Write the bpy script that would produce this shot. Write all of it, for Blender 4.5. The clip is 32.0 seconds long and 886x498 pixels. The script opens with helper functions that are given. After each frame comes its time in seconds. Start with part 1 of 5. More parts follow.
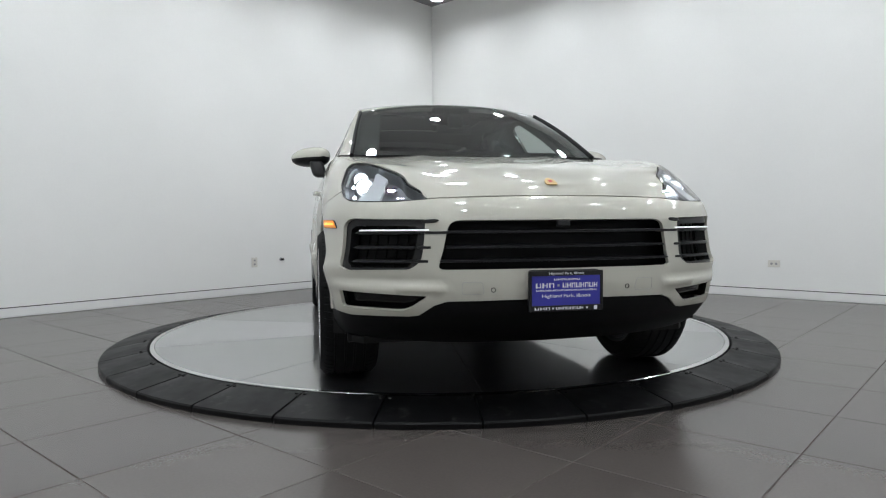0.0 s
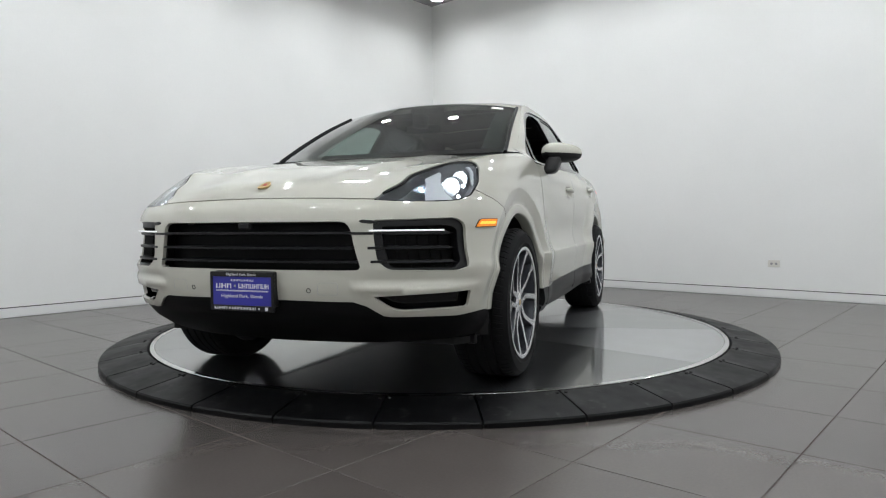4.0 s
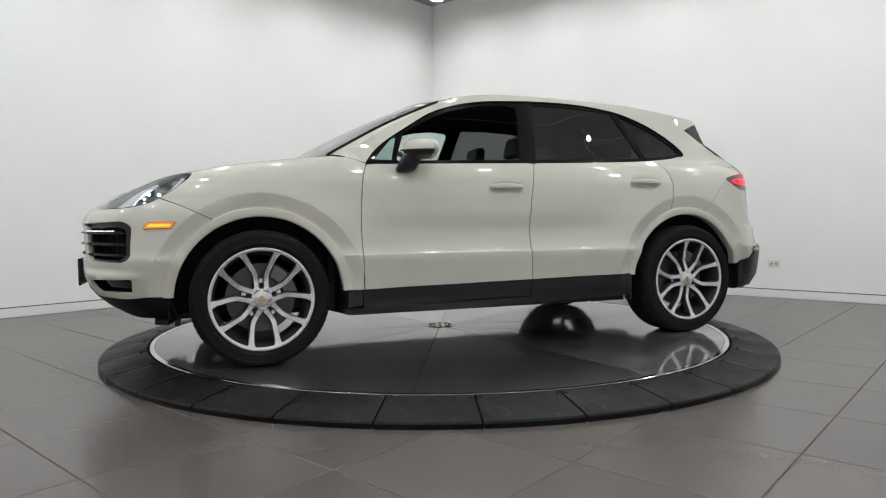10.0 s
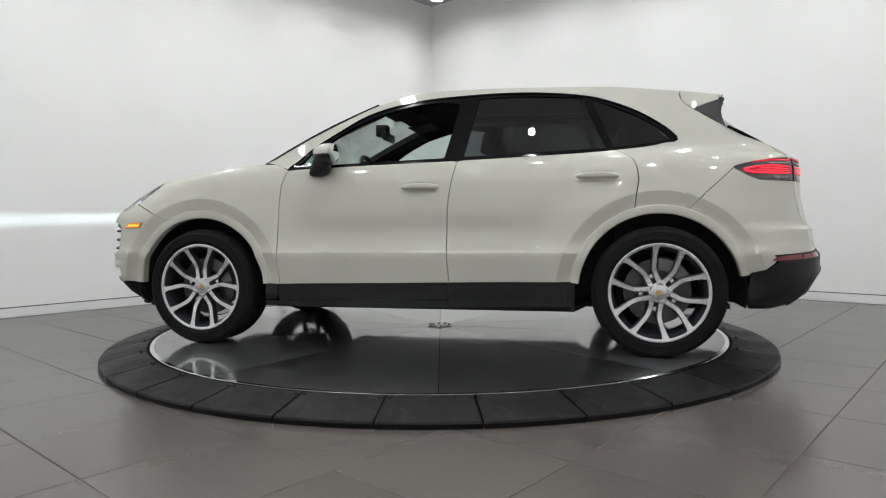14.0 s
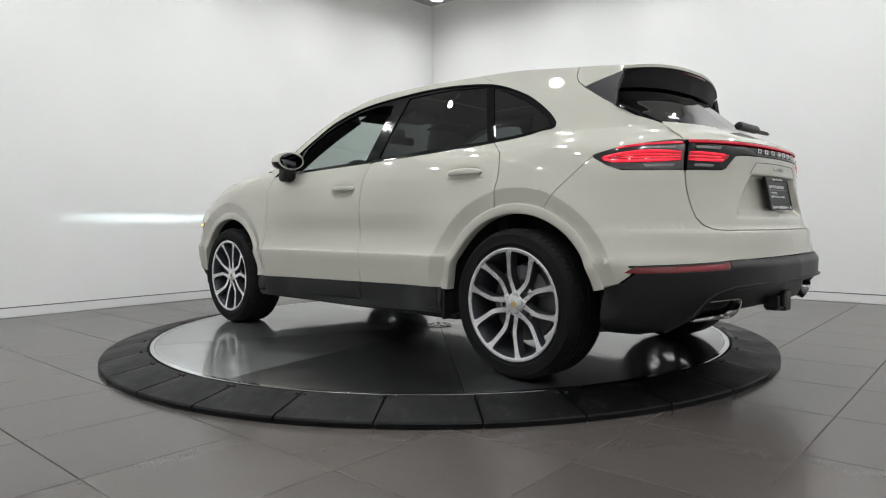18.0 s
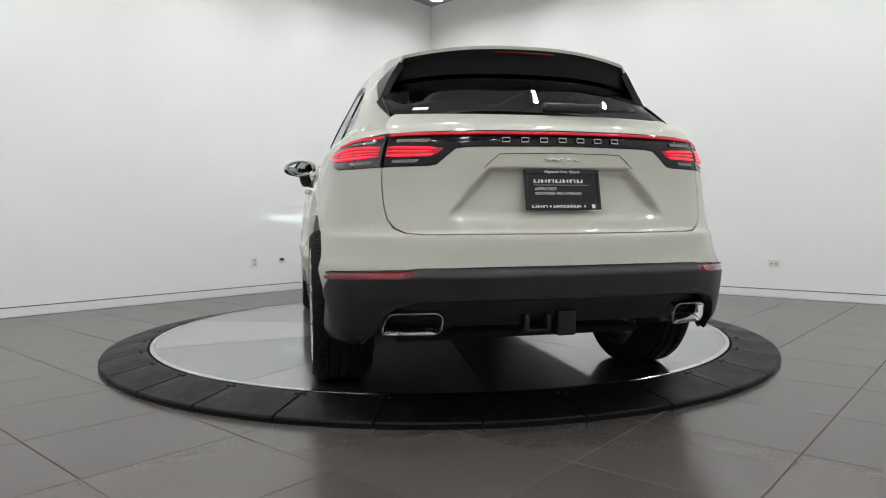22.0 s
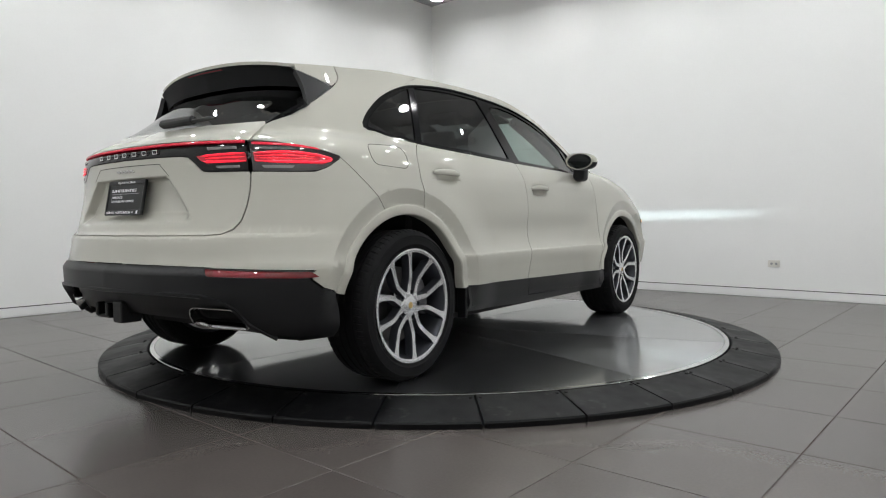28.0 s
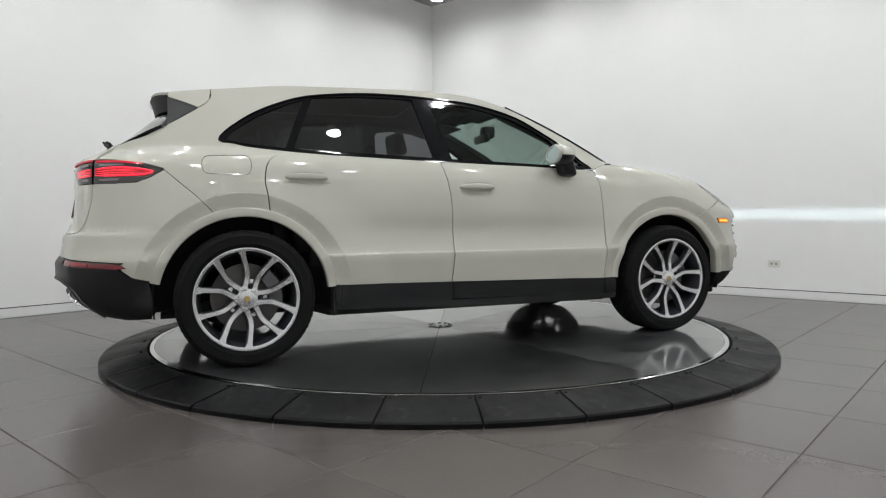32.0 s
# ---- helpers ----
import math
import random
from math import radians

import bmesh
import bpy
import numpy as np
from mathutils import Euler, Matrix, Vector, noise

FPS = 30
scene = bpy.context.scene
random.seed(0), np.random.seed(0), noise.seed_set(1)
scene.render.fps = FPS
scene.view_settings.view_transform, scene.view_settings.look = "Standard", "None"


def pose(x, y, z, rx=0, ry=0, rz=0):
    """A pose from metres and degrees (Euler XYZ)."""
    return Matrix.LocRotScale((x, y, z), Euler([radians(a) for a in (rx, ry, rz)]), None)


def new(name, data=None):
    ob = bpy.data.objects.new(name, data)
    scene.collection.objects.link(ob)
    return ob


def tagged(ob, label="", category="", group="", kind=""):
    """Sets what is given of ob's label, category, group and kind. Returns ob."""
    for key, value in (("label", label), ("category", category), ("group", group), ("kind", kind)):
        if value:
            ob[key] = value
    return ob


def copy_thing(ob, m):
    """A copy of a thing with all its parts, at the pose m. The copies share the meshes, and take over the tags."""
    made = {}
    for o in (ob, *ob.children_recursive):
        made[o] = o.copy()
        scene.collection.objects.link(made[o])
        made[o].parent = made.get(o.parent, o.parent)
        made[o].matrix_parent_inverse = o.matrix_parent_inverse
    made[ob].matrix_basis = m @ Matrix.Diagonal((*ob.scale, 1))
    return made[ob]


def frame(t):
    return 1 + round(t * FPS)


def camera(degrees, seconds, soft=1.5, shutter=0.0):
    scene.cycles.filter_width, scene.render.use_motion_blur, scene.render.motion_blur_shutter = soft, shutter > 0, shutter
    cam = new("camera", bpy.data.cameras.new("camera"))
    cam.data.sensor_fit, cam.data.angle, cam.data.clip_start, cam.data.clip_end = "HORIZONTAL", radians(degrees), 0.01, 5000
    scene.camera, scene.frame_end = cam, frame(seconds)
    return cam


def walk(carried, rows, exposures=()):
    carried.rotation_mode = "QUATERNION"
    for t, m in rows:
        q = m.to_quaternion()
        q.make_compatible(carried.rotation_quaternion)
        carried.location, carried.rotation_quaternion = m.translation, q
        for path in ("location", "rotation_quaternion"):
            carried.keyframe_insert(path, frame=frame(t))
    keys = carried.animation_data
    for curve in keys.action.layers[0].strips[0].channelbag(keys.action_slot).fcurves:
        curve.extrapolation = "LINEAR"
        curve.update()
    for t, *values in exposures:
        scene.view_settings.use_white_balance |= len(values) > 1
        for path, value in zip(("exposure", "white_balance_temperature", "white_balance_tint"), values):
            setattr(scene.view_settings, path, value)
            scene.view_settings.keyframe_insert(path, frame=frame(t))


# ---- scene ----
# ---- camera ----
cam = camera(67.9, 32.0, soft=1.15)
CAM = (Matrix.Translation((0.0, -5.012, 0.857))
       @ pose(0, 0, 0, 0, 0, -0.316) @ pose(0, 0, 0, 90 - 2.30, 0, 0) @ pose(0, 0, 0, 0, 0, -0.51))
EXPOSURE = ((0.0, -0.05, 6250, 9), (3.0, -0.05, 6250, 9), (5.5, 0.06, 6480, 10), (12.0, 0.03, 6480, 10), (25.0, 0.03, 6480, 10), (28.0, -0.03, 6480, 10), (32.0, -0.03, 6480, 10))
walk(cam, [(0.0, CAM), (32.0, CAM)], EXPOSURE)

# ---- plan: floor at z = 0, turntable axis at the origin ----
DISC_Z = 0.0706          # top of the turning steel disc
DISC_R, RING_R = 2.033, 2.323
SPIN0, SPIN = -78.45, -8.1335   # degrees at 0 s, degrees a second
CAR_X, CAR_Y = -0.0465, 0.0335  # the car's middle on the disc
ROOM = radians(48.0)     # the room stands turned to the camera
E1 = Vector((math.cos(ROOM), math.sin(ROOM), 0))
E2 = Vector((math.sin(ROOM), -math.cos(ROOM), 0))
R1, R2 = (-5.4, 4.07), (-3.78, 5.0)   # the walls along e1 and e2
CEIL = 4.27


def room(a, b, z=0.0):
    return E1 * a + E2 * b + Vector((0, 0, z))


# ---- world ----
world = bpy.data.worlds.new("world")
scene.world = world
world.use_nodes = True
world.node_tree.nodes["Background"].inputs[0].default_value = (0.8, 0.85, 0.9, 1)
world.node_tree.nodes["Background"].inputs[1].default_value = 0.05


# ---- materials ----
def material(name, color, rough=0.5, metal=0.0, grain=0.0, scale=30.0, stain=0.0, stain_scale=2.0, bump=0.0, coat=0.0,
             emit=None, power=0.0, clear=0.0, ior=1.45, spec=0.5, rough_var=0.0):
    m = bpy.data.materials.new(name)
    m.use_nodes = True
    nt = m.node_tree
    b = nt.nodes["Principled BSDF"]
    b.inputs["Base Color"].default_value = (*color, 1)
    b.inputs["Roughness"].default_value = rough
    b.inputs["Metallic"].default_value = metal
    b.inputs["Coat Weight"].default_value = coat
    b.inputs["Coat Roughness"].default_value = 0.03
    b.inputs["Transmission Weight"].default_value = clear
    b.inputs["IOR"].default_value = ior
    b.inputs["Specular IOR Level"].default_value = spec
    if emit:
        b.inputs["Emission Color"].default_value = (*emit, 1)
        b.inputs["Emission Strength"].default_value = power
    if not (grain or stain or bump or rough_var):
        return m
    co = nt.nodes.new("ShaderNodeTexCoord")
    fine = nt.nodes.new("ShaderNodeTexNoise")
    fine.inputs["Scale"].default_value, fine.inputs["Detail"].default_value = scale, 6
    nt.links.new(co.outputs["Object"], fine.inputs["Vector"])
    wide = nt.nodes.new("ShaderNodeTexNoise")
    wide.inputs["Scale"].default_value, wide.inputs["Detail"].default_value = stain_scale, 4
    nt.links.new(co.outputs["Object"], wide.inputs["Vector"])
    if grain or stain:
        last = None
        for tex, amount in ((fine, grain), (wide, stain)):
            if not amount:
                continue
            mix = nt.nodes.new("ShaderNodeMix")
            mix.data_type, mix.blend_type = "RGBA", "MULTIPLY"
            mix.inputs[0].default_value = 1.0
            ramp = nt.nodes.new("ShaderNodeMapRange")
            ramp.inputs["From Min"].default_value, ramp.inputs["From Max"].default_value = 0.3, 0.7
            ramp.inputs["To Min"].default_value, ramp.inputs["To Max"].default_value = 1 - amount, 1 + amount
            nt.links.new(tex.outputs["Fac"], ramp.inputs["Value"])
            if last:
                nt.links.new(last.outputs[2], mix.inputs[6])
            else:
                mix.inputs[6].default_value = (*color, 1)
            nt.links.new(ramp.outputs["Result"], mix.inputs[7])
            last = mix
        nt.links.new(last.outputs[2], b.inputs["Base Color"])
    if rough_var:
        ramp = nt.nodes.new("ShaderNodeMapRange")
        ramp.inputs["From Min"].default_value, ramp.inputs["From Max"].default_value = 0.3, 0.7
        ramp.inputs["To Min"].default_value, ramp.inputs["To Max"].default_value = max(rough - rough_var, 0.02), rough + rough_var
        nt.links.new(wide.outputs["Fac"], ramp.inputs["Value"])
        nt.links.new(ramp.outputs["Result"], b.inputs["Roughness"])
    if bump:
        bp = nt.nodes.new("ShaderNodeBump")
        bp.inputs["Strength"].default_value, bp.inputs["Distance"].default_value = bump, 0.002
        nt.links.new(fine.outputs["Fac"], bp.inputs["Height"])
        nt.links.new(bp.outputs["Normal"], b.inputs["Normal"])
    return m


WALL = material("wall_paint", (0.86, 0.86, 0.845), 0.75, stain=0.015, stain_scale=1.2, grain=0.008, scale=60, bump=0.02)
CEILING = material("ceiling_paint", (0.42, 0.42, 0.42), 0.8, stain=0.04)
TRIM = material("baseboard_paint", (0.82, 0.82, 0.81), 0.45, stain=0.01)
GAPSHADE = material("gap_shade_paint", (0.06, 0.06, 0.06), 0.8)
TILE = material("porcelain_tile", (0.086, 0.0755, 0.070), 0.24, spec=0.72, stain=0.045, stain_scale=2.0, grain=0.04, scale=90, bump=0.03)
TILE_NODES = TILE.node_tree
TILE_B = TILE_NODES.nodes["Principled BSDF"]
TILE_ID = TILE_NODES.nodes.new("ShaderNodeObjectInfo")
TILE_TONE = TILE_NODES.nodes.new("ShaderNodeMapRange")
TILE_TONE.inputs["To Min"].default_value, TILE_TONE.inputs["To Max"].default_value = 0.94, 1.06
TILE_MIX = TILE_NODES.nodes.new("ShaderNodeMix")
TILE_MIX.data_type, TILE_MIX.blend_type = "RGBA", "MULTIPLY"
TILE_MIX.inputs[0].default_value = 1.0
TILE_NODES.links.new(TILE_ID.outputs["Random"], TILE_TONE.inputs["Value"])
TILE_NODES.links.new(TILE_B.inputs["Base Color"].links[0].from_socket, TILE_MIX.inputs[6])
TILE_NODES.links.new(TILE_TONE.outputs["Result"], TILE_MIX.inputs[7])
TILE_NODES.links.new(TILE_MIX.outputs[2], TILE_B.inputs["Base Color"])
GROUT = material("grout", (0.06, 0.045, 0.04), 0.9, grain=0.1)
STEEL = material("brushed_steel", (0.34, 0.347, 0.357), 0.32, 0.95, stain=0.14, stain_scale=6.0, grain=0.10, scale=120, rough_var=0.04)
STEEL_NODES = STEEL.node_tree
STEEL_B = STEEL_NODES.nodes["Principled BSDF"]
STEEL_B.inputs["Anisotropic"].default_value = 0.75
STEEL_B.inputs["Coat Weight"].default_value = 1.0
STEEL_B.inputs["Coat IOR"].default_value = 2.3
STEEL_B.inputs["Coat Roughness"].default_value = 0.065
STEEL_ID = STEEL_NODES.nodes.new("ShaderNodeObjectInfo")         # random tone a plate, painting in the uneven sheen of their brushing
STEEL_TONE = STEEL_NODES.nodes.new("ShaderNodeMapRange")
STEEL_TONE.inputs["To Min"].default_value, STEEL_TONE.inputs["To Max"].default_value = 0.66, 1.16
STEEL_MIX = STEEL_NODES.nodes.new("ShaderNodeMix")
STEEL_MIX.data_type, STEEL_MIX.blend_type = "RGBA", "MULTIPLY"
STEEL_MIX.inputs[0].default_value = 1.0
STEEL_NODES.links.new(STEEL_ID.outputs["Random"], STEEL_TONE.inputs["Value"])
STEEL_NODES.links.new(STEEL_B.inputs["Base Color"].links[0].from_socket, STEEL_MIX.inputs[6])
STEEL_NODES.links.new(STEEL_TONE.outputs["Result"], STEEL_MIX.inputs[7])
STEEL_NODES.links.new(STEEL_MIX.outputs[2], STEEL_B.inputs["Base Color"])
STEEL_DIR = STEEL_NODES.nodes.new("ShaderNodeVectorTransform")   # brushed from the hub outwards on each plate
STEEL_DIR.vector_type, STEEL_DIR.convert_from, STEEL_DIR.convert_to = "VECTOR", "OBJECT", "WORLD"
STEEL_DIR.inputs[0].default_value = (-0.309, 0.951, 0.0)
STEEL_NODES.links.new(STEEL_DIR.outputs[0], STEEL_B.inputs["Tangent"])
RUBBER = material("black_rubber", (0.0027, 0.0027, 0.0032), 0.48, spec=0.22, grain=0.15, scale=120, stain=0.30, stain_scale=5, bump=0.08, rough_var=0.10)
RUB_NODES = RUBBER.node_tree
RUB_B = RUB_NODES.nodes["Principled BSDF"]
RUB_CO = RUB_NODES.nodes.new("ShaderNodeTexCoord")               # pale dust and small scrapes
RUB_DUST = RUB_NODES.nodes.new("ShaderNodeTexNoise")
RUB_DUST.inputs["Scale"].default_value, RUB_DUST.inputs["Detail"].default_value = 14.0, 9
RUB_RAMP = RUB_NODES.nodes.new("ShaderNodeMapRange")
RUB_RAMP.inputs["From Min"].default_value, RUB_RAMP.inputs["From Max"].default_value = 0.62, 0.78
RUB_RAMP.inputs["To Min"].default_value, RUB_RAMP.inputs["To Max"].default_value = 0.0, 0.75
RUB_MIX = RUB_NODES.nodes.new("ShaderNodeMix")
RUB_MIX.data_type = "RGBA"
RUB_MIX.inputs[7].default_value = (0.040, 0.039, 0.038, 1)
RUB_NODES.links.new(RUB_CO.outputs["Object"], RUB_DUST.inputs["Vector"])
RUB_NODES.links.new(RUB_DUST.outputs["Fac"], RUB_RAMP.inputs["Value"])
RUB_NODES.links.new(RUB_RAMP.outputs["Result"], RUB_MIX.inputs[0])
RUB_NODES.links.new(RUB_B.inputs["Base Color"].links[0].from_socket, RUB_MIX.inputs[6])
RUB_NODES.links.new(RUB_MIX.outputs[2], RUB_B.inputs["Base Color"])
PAINT = material("chalk_paint", (0.482, 0.473, 0.416), 0.5, stain=0.008, coat=1.0, spec=0.15)
PLASTIC = material("black_plastic", (0.0072, 0.0074, 0.0084), 0.40, spec=0.42, grain=0.1, scale=300, bump=0.03)
SPOILBLACK = material("matt_black_plastic", (0.004, 0.004, 0.0045), 0.6, spec=0.2, grain=0.1, scale=300)
GLOSS = material("gloss_black", (0.005, 0.005, 0.006), 0.08, spec=0.4)
DARK = material("dark_liner", (0.01, 0.01, 0.01), 0.85, grain=0.1)
TYRE = material("tyre_rubber", (0.006, 0.006, 0.0065), 0.75, spec=0.2, grain=0.1, scale=90, stain=0.2, stain_scale=8)
ALLOY = material("machined_alloy", (0.74, 0.745, 0.76), 0.26, 0.92, grain=0.03, scale=150)
ALLOYD = material("dark_alloy", (0.050, 0.053, 0.062), 0.38, 0.5, grain=0.04)
CHROME = material("chrome", (0.75, 0.75, 0.75), 0.10, 1.0)
DISCM = material("brake_iron", (0.11, 0.107, 0.105), 0.42, 0.8, grain=0.06, scale=60)
AMBER = material("amber_lens", (0.85, 0.28, 0.02), 0.12, coat=0.6, emit=(1.0, 0.33, 0.02), power=0.22)
AMBERLED = material("amber_light", (1.0, 0.5, 0.05), 0.3, emit=(1.0, 0.48, 0.04), power=0.8)
REDLENS = material("red_lens", (0.16, 0.008, 0.012), 0.08, coat=0.8)
REDLED = material("red_light", (0.8, 0.02, 0.05), 0.3, emit=(1.0, 0.008, 0.035), power=0.82)
WHITELED = material("white_light", (1, 1, 1), 0.3, emit=(0.97, 0.97, 1.0), power=0.6)
BEAM = material("beam_light", (1, 1, 1), 0.3, emit=(0.88, 0.95, 1.0), power=12.0)
LOWBEAM = material("low_beam", (1, 1, 1), 0.3, emit=(0.80, 0.98, 1.0), power=270000.0)
REDDIM = material("red_glow", (0.30, 0.008, 0.02), 0.15, coat=0.5, emit=(1.0, 0.012, 0.04), power=0.16)
LEATHER = material("black_leather", (0.016, 0.015, 0.015), 0.5, grain=0.1, scale=80, bump=0.1)
HEADLINER = material("dark_cloth", (0.03, 0.03, 0.03), 0.9, grain=0.1, scale=200)
LAMPM = material("lamp_diffuser", (1, 1, 1), 0.5, emit=(0.955, 0.975, 0.985), power=216.0)
WHITE = material("white_plastic", (0.72, 0.70, 0.65), 0.4, grain=0.02)
BLUE = material("blue_print", (0.03, 0.03, 0.30), 0.35, stain=0.03)
INK = material("white_print", (0.78, 0.78, 0.80), 0.45)
GREYINK = material("grey_print", (0.35, 0.35, 0.36), 0.45)
BRASS = material("gilt_enamel", (0.52, 0.37, 0.15), 0.35, 0.6, grain=0.15, scale=200)
REDINK = material("red_enamel", (0.45, 0.05, 0.03), 0.4)


def glass(name, tint, clear, base=0.07):
    m = bpy.data.materials.new(name)
    m.use_nodes = True
    nt = m.node_tree
    nt.nodes.remove(nt.nodes["Principled BSDF"])
    out = nt.nodes["Material Output"]
    t = nt.nodes.new("ShaderNodeBsdfTransparent")
    t.inputs[0].default_value = (*[c * clear for c in tint], 1)
    g = nt.nodes.new("ShaderNodeBsdfGlossy")
    g.inputs["Roughness"].default_value = 0.015
    facing = nt.nodes.new("ShaderNodeLayerWeight")
    facing.inputs[0].default_value = 0.5
    power = nt.nodes.new("ShaderNodeMath")
    power.operation, power.inputs[1].default_value = "POWER", 4.0
    gain = nt.nodes.new("ShaderNodeMath")
    gain.operation, gain.inputs[1].default_value, gain.inputs[2].default_value = "MULTIPLY_ADD", 0.9, base
    mix = nt.nodes.new("ShaderNodeMixShader")
    nt.links.new(facing.outputs["Facing"], power.inputs[0])
    nt.links.new(power.outputs[0], gain.inputs[0])
    nt.links.new(gain.outputs[0], mix.inputs[0])
    nt.links.new(t.outputs[0], mix.inputs[1])
    nt.links.new(g.outputs[0], mix.inputs[2])
    nt.links.new(mix.outputs[0], out.inputs[0])
    return m


WINDSHIELD = glass("windshield_glass", (0.82, 0.95, 0.90), 0.74, 0.235)
SIDEGLASS = glass("clear_glass", (0.80, 0.95, 0.90), 0.80)
TINTED = glass("tinted_glass", (0.9, 0.95, 1.0), 0.15, 0.14)
LENS = glass("lamp_glass", (0.95, 0.98, 1.0), 0.86)


# ---- mesh helpers ----
def mesh_object(name, verts, faces, mat, parent=None, label="", smooth=True, normals=None):
    me = bpy.data.meshes.new(name)
    me.from_pydata([tuple(v) for v in verts], [], faces)
    me.materials.append(mat)
    if smooth:
        me.polygons.foreach_set("use_smooth", [True] * len(me.polygons))
    if normals is not None:
        me.normals_split_custom_set_from_vertices([tuple(n) for n in normals])
    ob = new(name, me)
    if parent:
        ob.parent = parent
    if label:
        ob["label"] = label
    return ob


def part(name, bm, mat, parent=None, label="", smooth=False, angle=35):
    me = bpy.data.meshes.new(name)
    bm.normal_update()
    if smooth:
        for f in bm.faces:
            f.smooth = True
        for e in bm.edges:
            if len(e.link_faces) == 2 and e.calc_face_angle(0) > radians(angle):
                e.smooth = False
    bm.to_mesh(me)
    bm.free()
    me.materials.append(mat)
    ob = new(name, me)
    if parent:
        ob.parent = parent
    if label:
        ob["label"] = label
    return ob


def box(lo, hi, bevel=0.0, m=None, seg=2):
    bm = bmesh.new()
    bmesh.ops.create_cube(bm, size=1)
    for v in bm.verts:
        v.co = Vector([(lo[i] + hi[i]) / 2 + v.co[i] * (hi[i] - lo[i]) for i in range(3)])
    if bevel:
        bmesh.ops.bevel(bm, geom=bm.edges[:], offset=bevel, segments=seg, affect="EDGES", profile=0.5)
    if m is not None:
        bm.transform(m)
    return bm


def lathe(profile, n=48, axis="y", closed=False):
    """profile: (radius, along) pairs, turned round the axis."""
    bm = bmesh.new()
    rings = []
    for r, a in profile:
        ring = []
        for i in range(n):
            t = 2 * math.pi * i / n
            c, s = r * math.cos(t), r * math.sin(t)
            ring.append(bm.verts.new((c, a, s) if axis == "y" else ((c, s, a) if axis == "z" else (a, c, s))))
        rings.append(ring)
    pairs = list(zip(rings, rings[1:]))
    if closed:
        pairs.append((rings[-1], rings[0]))
    for p, q in pairs:
        for i in range(n):
            j = (i + 1) % n
            bm.faces.new((p[i], p[j], q[j], q[i]))
    if not closed:
        for ring in (rings[0], rings[-1]):
            if (ring[0].co - ring[n // 2].co).length > 1e-5:
                bm.faces.new(ring)
    bmesh.ops.remove_doubles(bm, verts=bm.verts[:], dist=1e-5)
    bmesh.ops.recalc_face_normals(bm, faces=bm.faces[:])
    return bm


def merge(*bms):
    out = bmesh.new()
    me = bpy.data.meshes.new("tmp")
    for b in bms:
        b.to_mesh(me)
        out.from_mesh(me)
        b.free()
    bpy.data.meshes.remove(me)
    return out


def thing(name, label, category, group="", kind="", at=None):
    ob = new(name)
    if at is not None:
        ob.matrix_basis = at
    return tagged(ob, label, category, group, kind)


def pchip(points):
    """A smooth curve through (x, y) pairs that keeps their ups and downs."""
    pts = sorted(points)
    x, y = np.array([p[0] for p in pts], float), np.array([p[1] for p in pts], float)
    h, d = np.diff(x), np.diff(y) / np.diff(x)
    m = np.zeros(len(x))
    for i in range(1, len(x) - 1):
        if d[i - 1] * d[i] > 0:
            w1, w2 = 2 * h[i] + h[i - 1], h[i] + 2 * h[i - 1]
            m[i] = (w1 + w2) / (w1 / d[i - 1] + w2 / d[i])
    m[0], m[-1] = d[0], d[-1]

    def f(v):
        v = np.asarray(v, float)
        i = np.clip(np.searchsorted(x, v) - 1, 0, len(h) - 1)
        t = (np.clip(v, x[0], x[-1]) - x[i]) / h[i]
        r = ((1 + 2 * t) * (1 - t) ** 2 * y[i] + t * (1 - t) ** 2 * h[i] * m[i]
             + t * t * (3 - 2 * t) * y[i + 1] + t * t * (t - 1) * h[i] * m[i + 1])
        return r
    return f


# ---- room ----
def slab(name, a, b, lo, hi, mat, label, category):
    """A box in the room's own axes."""
    bm = box((a[0], b[0], lo), (a[1], b[1], hi))
    bm.transform(Matrix(((E1.x, E2.x, 0, 0), (E1.y, E2.y, 0, 0), (0, 0, 1, 0), (0, 0, 0, 1))))
    bmesh.ops.recalc_face_normals(bm, faces=bm.faces[:])
    return tagged(part(name, bm, mat), label, category, kind="structure")


def build_room():
    T = 0.15
    (a0, a1), (b0, b1) = R1, R2
    slab("wall_north", (a1, a1 + T), (b0 - T, b1 + T), 0.0, CEIL, WALL, "plain white painted plaster wall", "wall")
    slab("wall_west", (a0 - T, a1), (b0 - T, b0), 0.0, CEIL, WALL, "plain white painted plaster wall", "wall")
    slab("wall_south", (a0 - T, a0), (b0, b1 + T), 0.0, CEIL, WALL, "plain white painted plaster wall behind the camera", "wall")
    slab("wall_east", (a0, a1), (b1, b1 + T), 0.0, CEIL, WALL, "plain white painted plaster wall behind the camera", "wall")
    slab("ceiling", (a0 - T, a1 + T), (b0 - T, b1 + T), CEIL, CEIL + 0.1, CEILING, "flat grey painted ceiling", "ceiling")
    H = 0.089
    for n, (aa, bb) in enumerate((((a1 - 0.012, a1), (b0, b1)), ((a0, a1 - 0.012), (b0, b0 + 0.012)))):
        slab("baseboard", aa, bb, 0.004, H, TRIM, "flush white baseboard under a strip painted as gap shade", "baseboard")
        # no recess here: a solid strip, its dark colour standing for the gap's shade
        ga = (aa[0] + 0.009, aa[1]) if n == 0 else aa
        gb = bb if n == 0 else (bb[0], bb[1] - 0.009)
        slab("trim", ga, gb, H, H + 0.009, GAPSHADE, "thin strip painted dark as gap shade above the baseboard", "trim")


build_room()


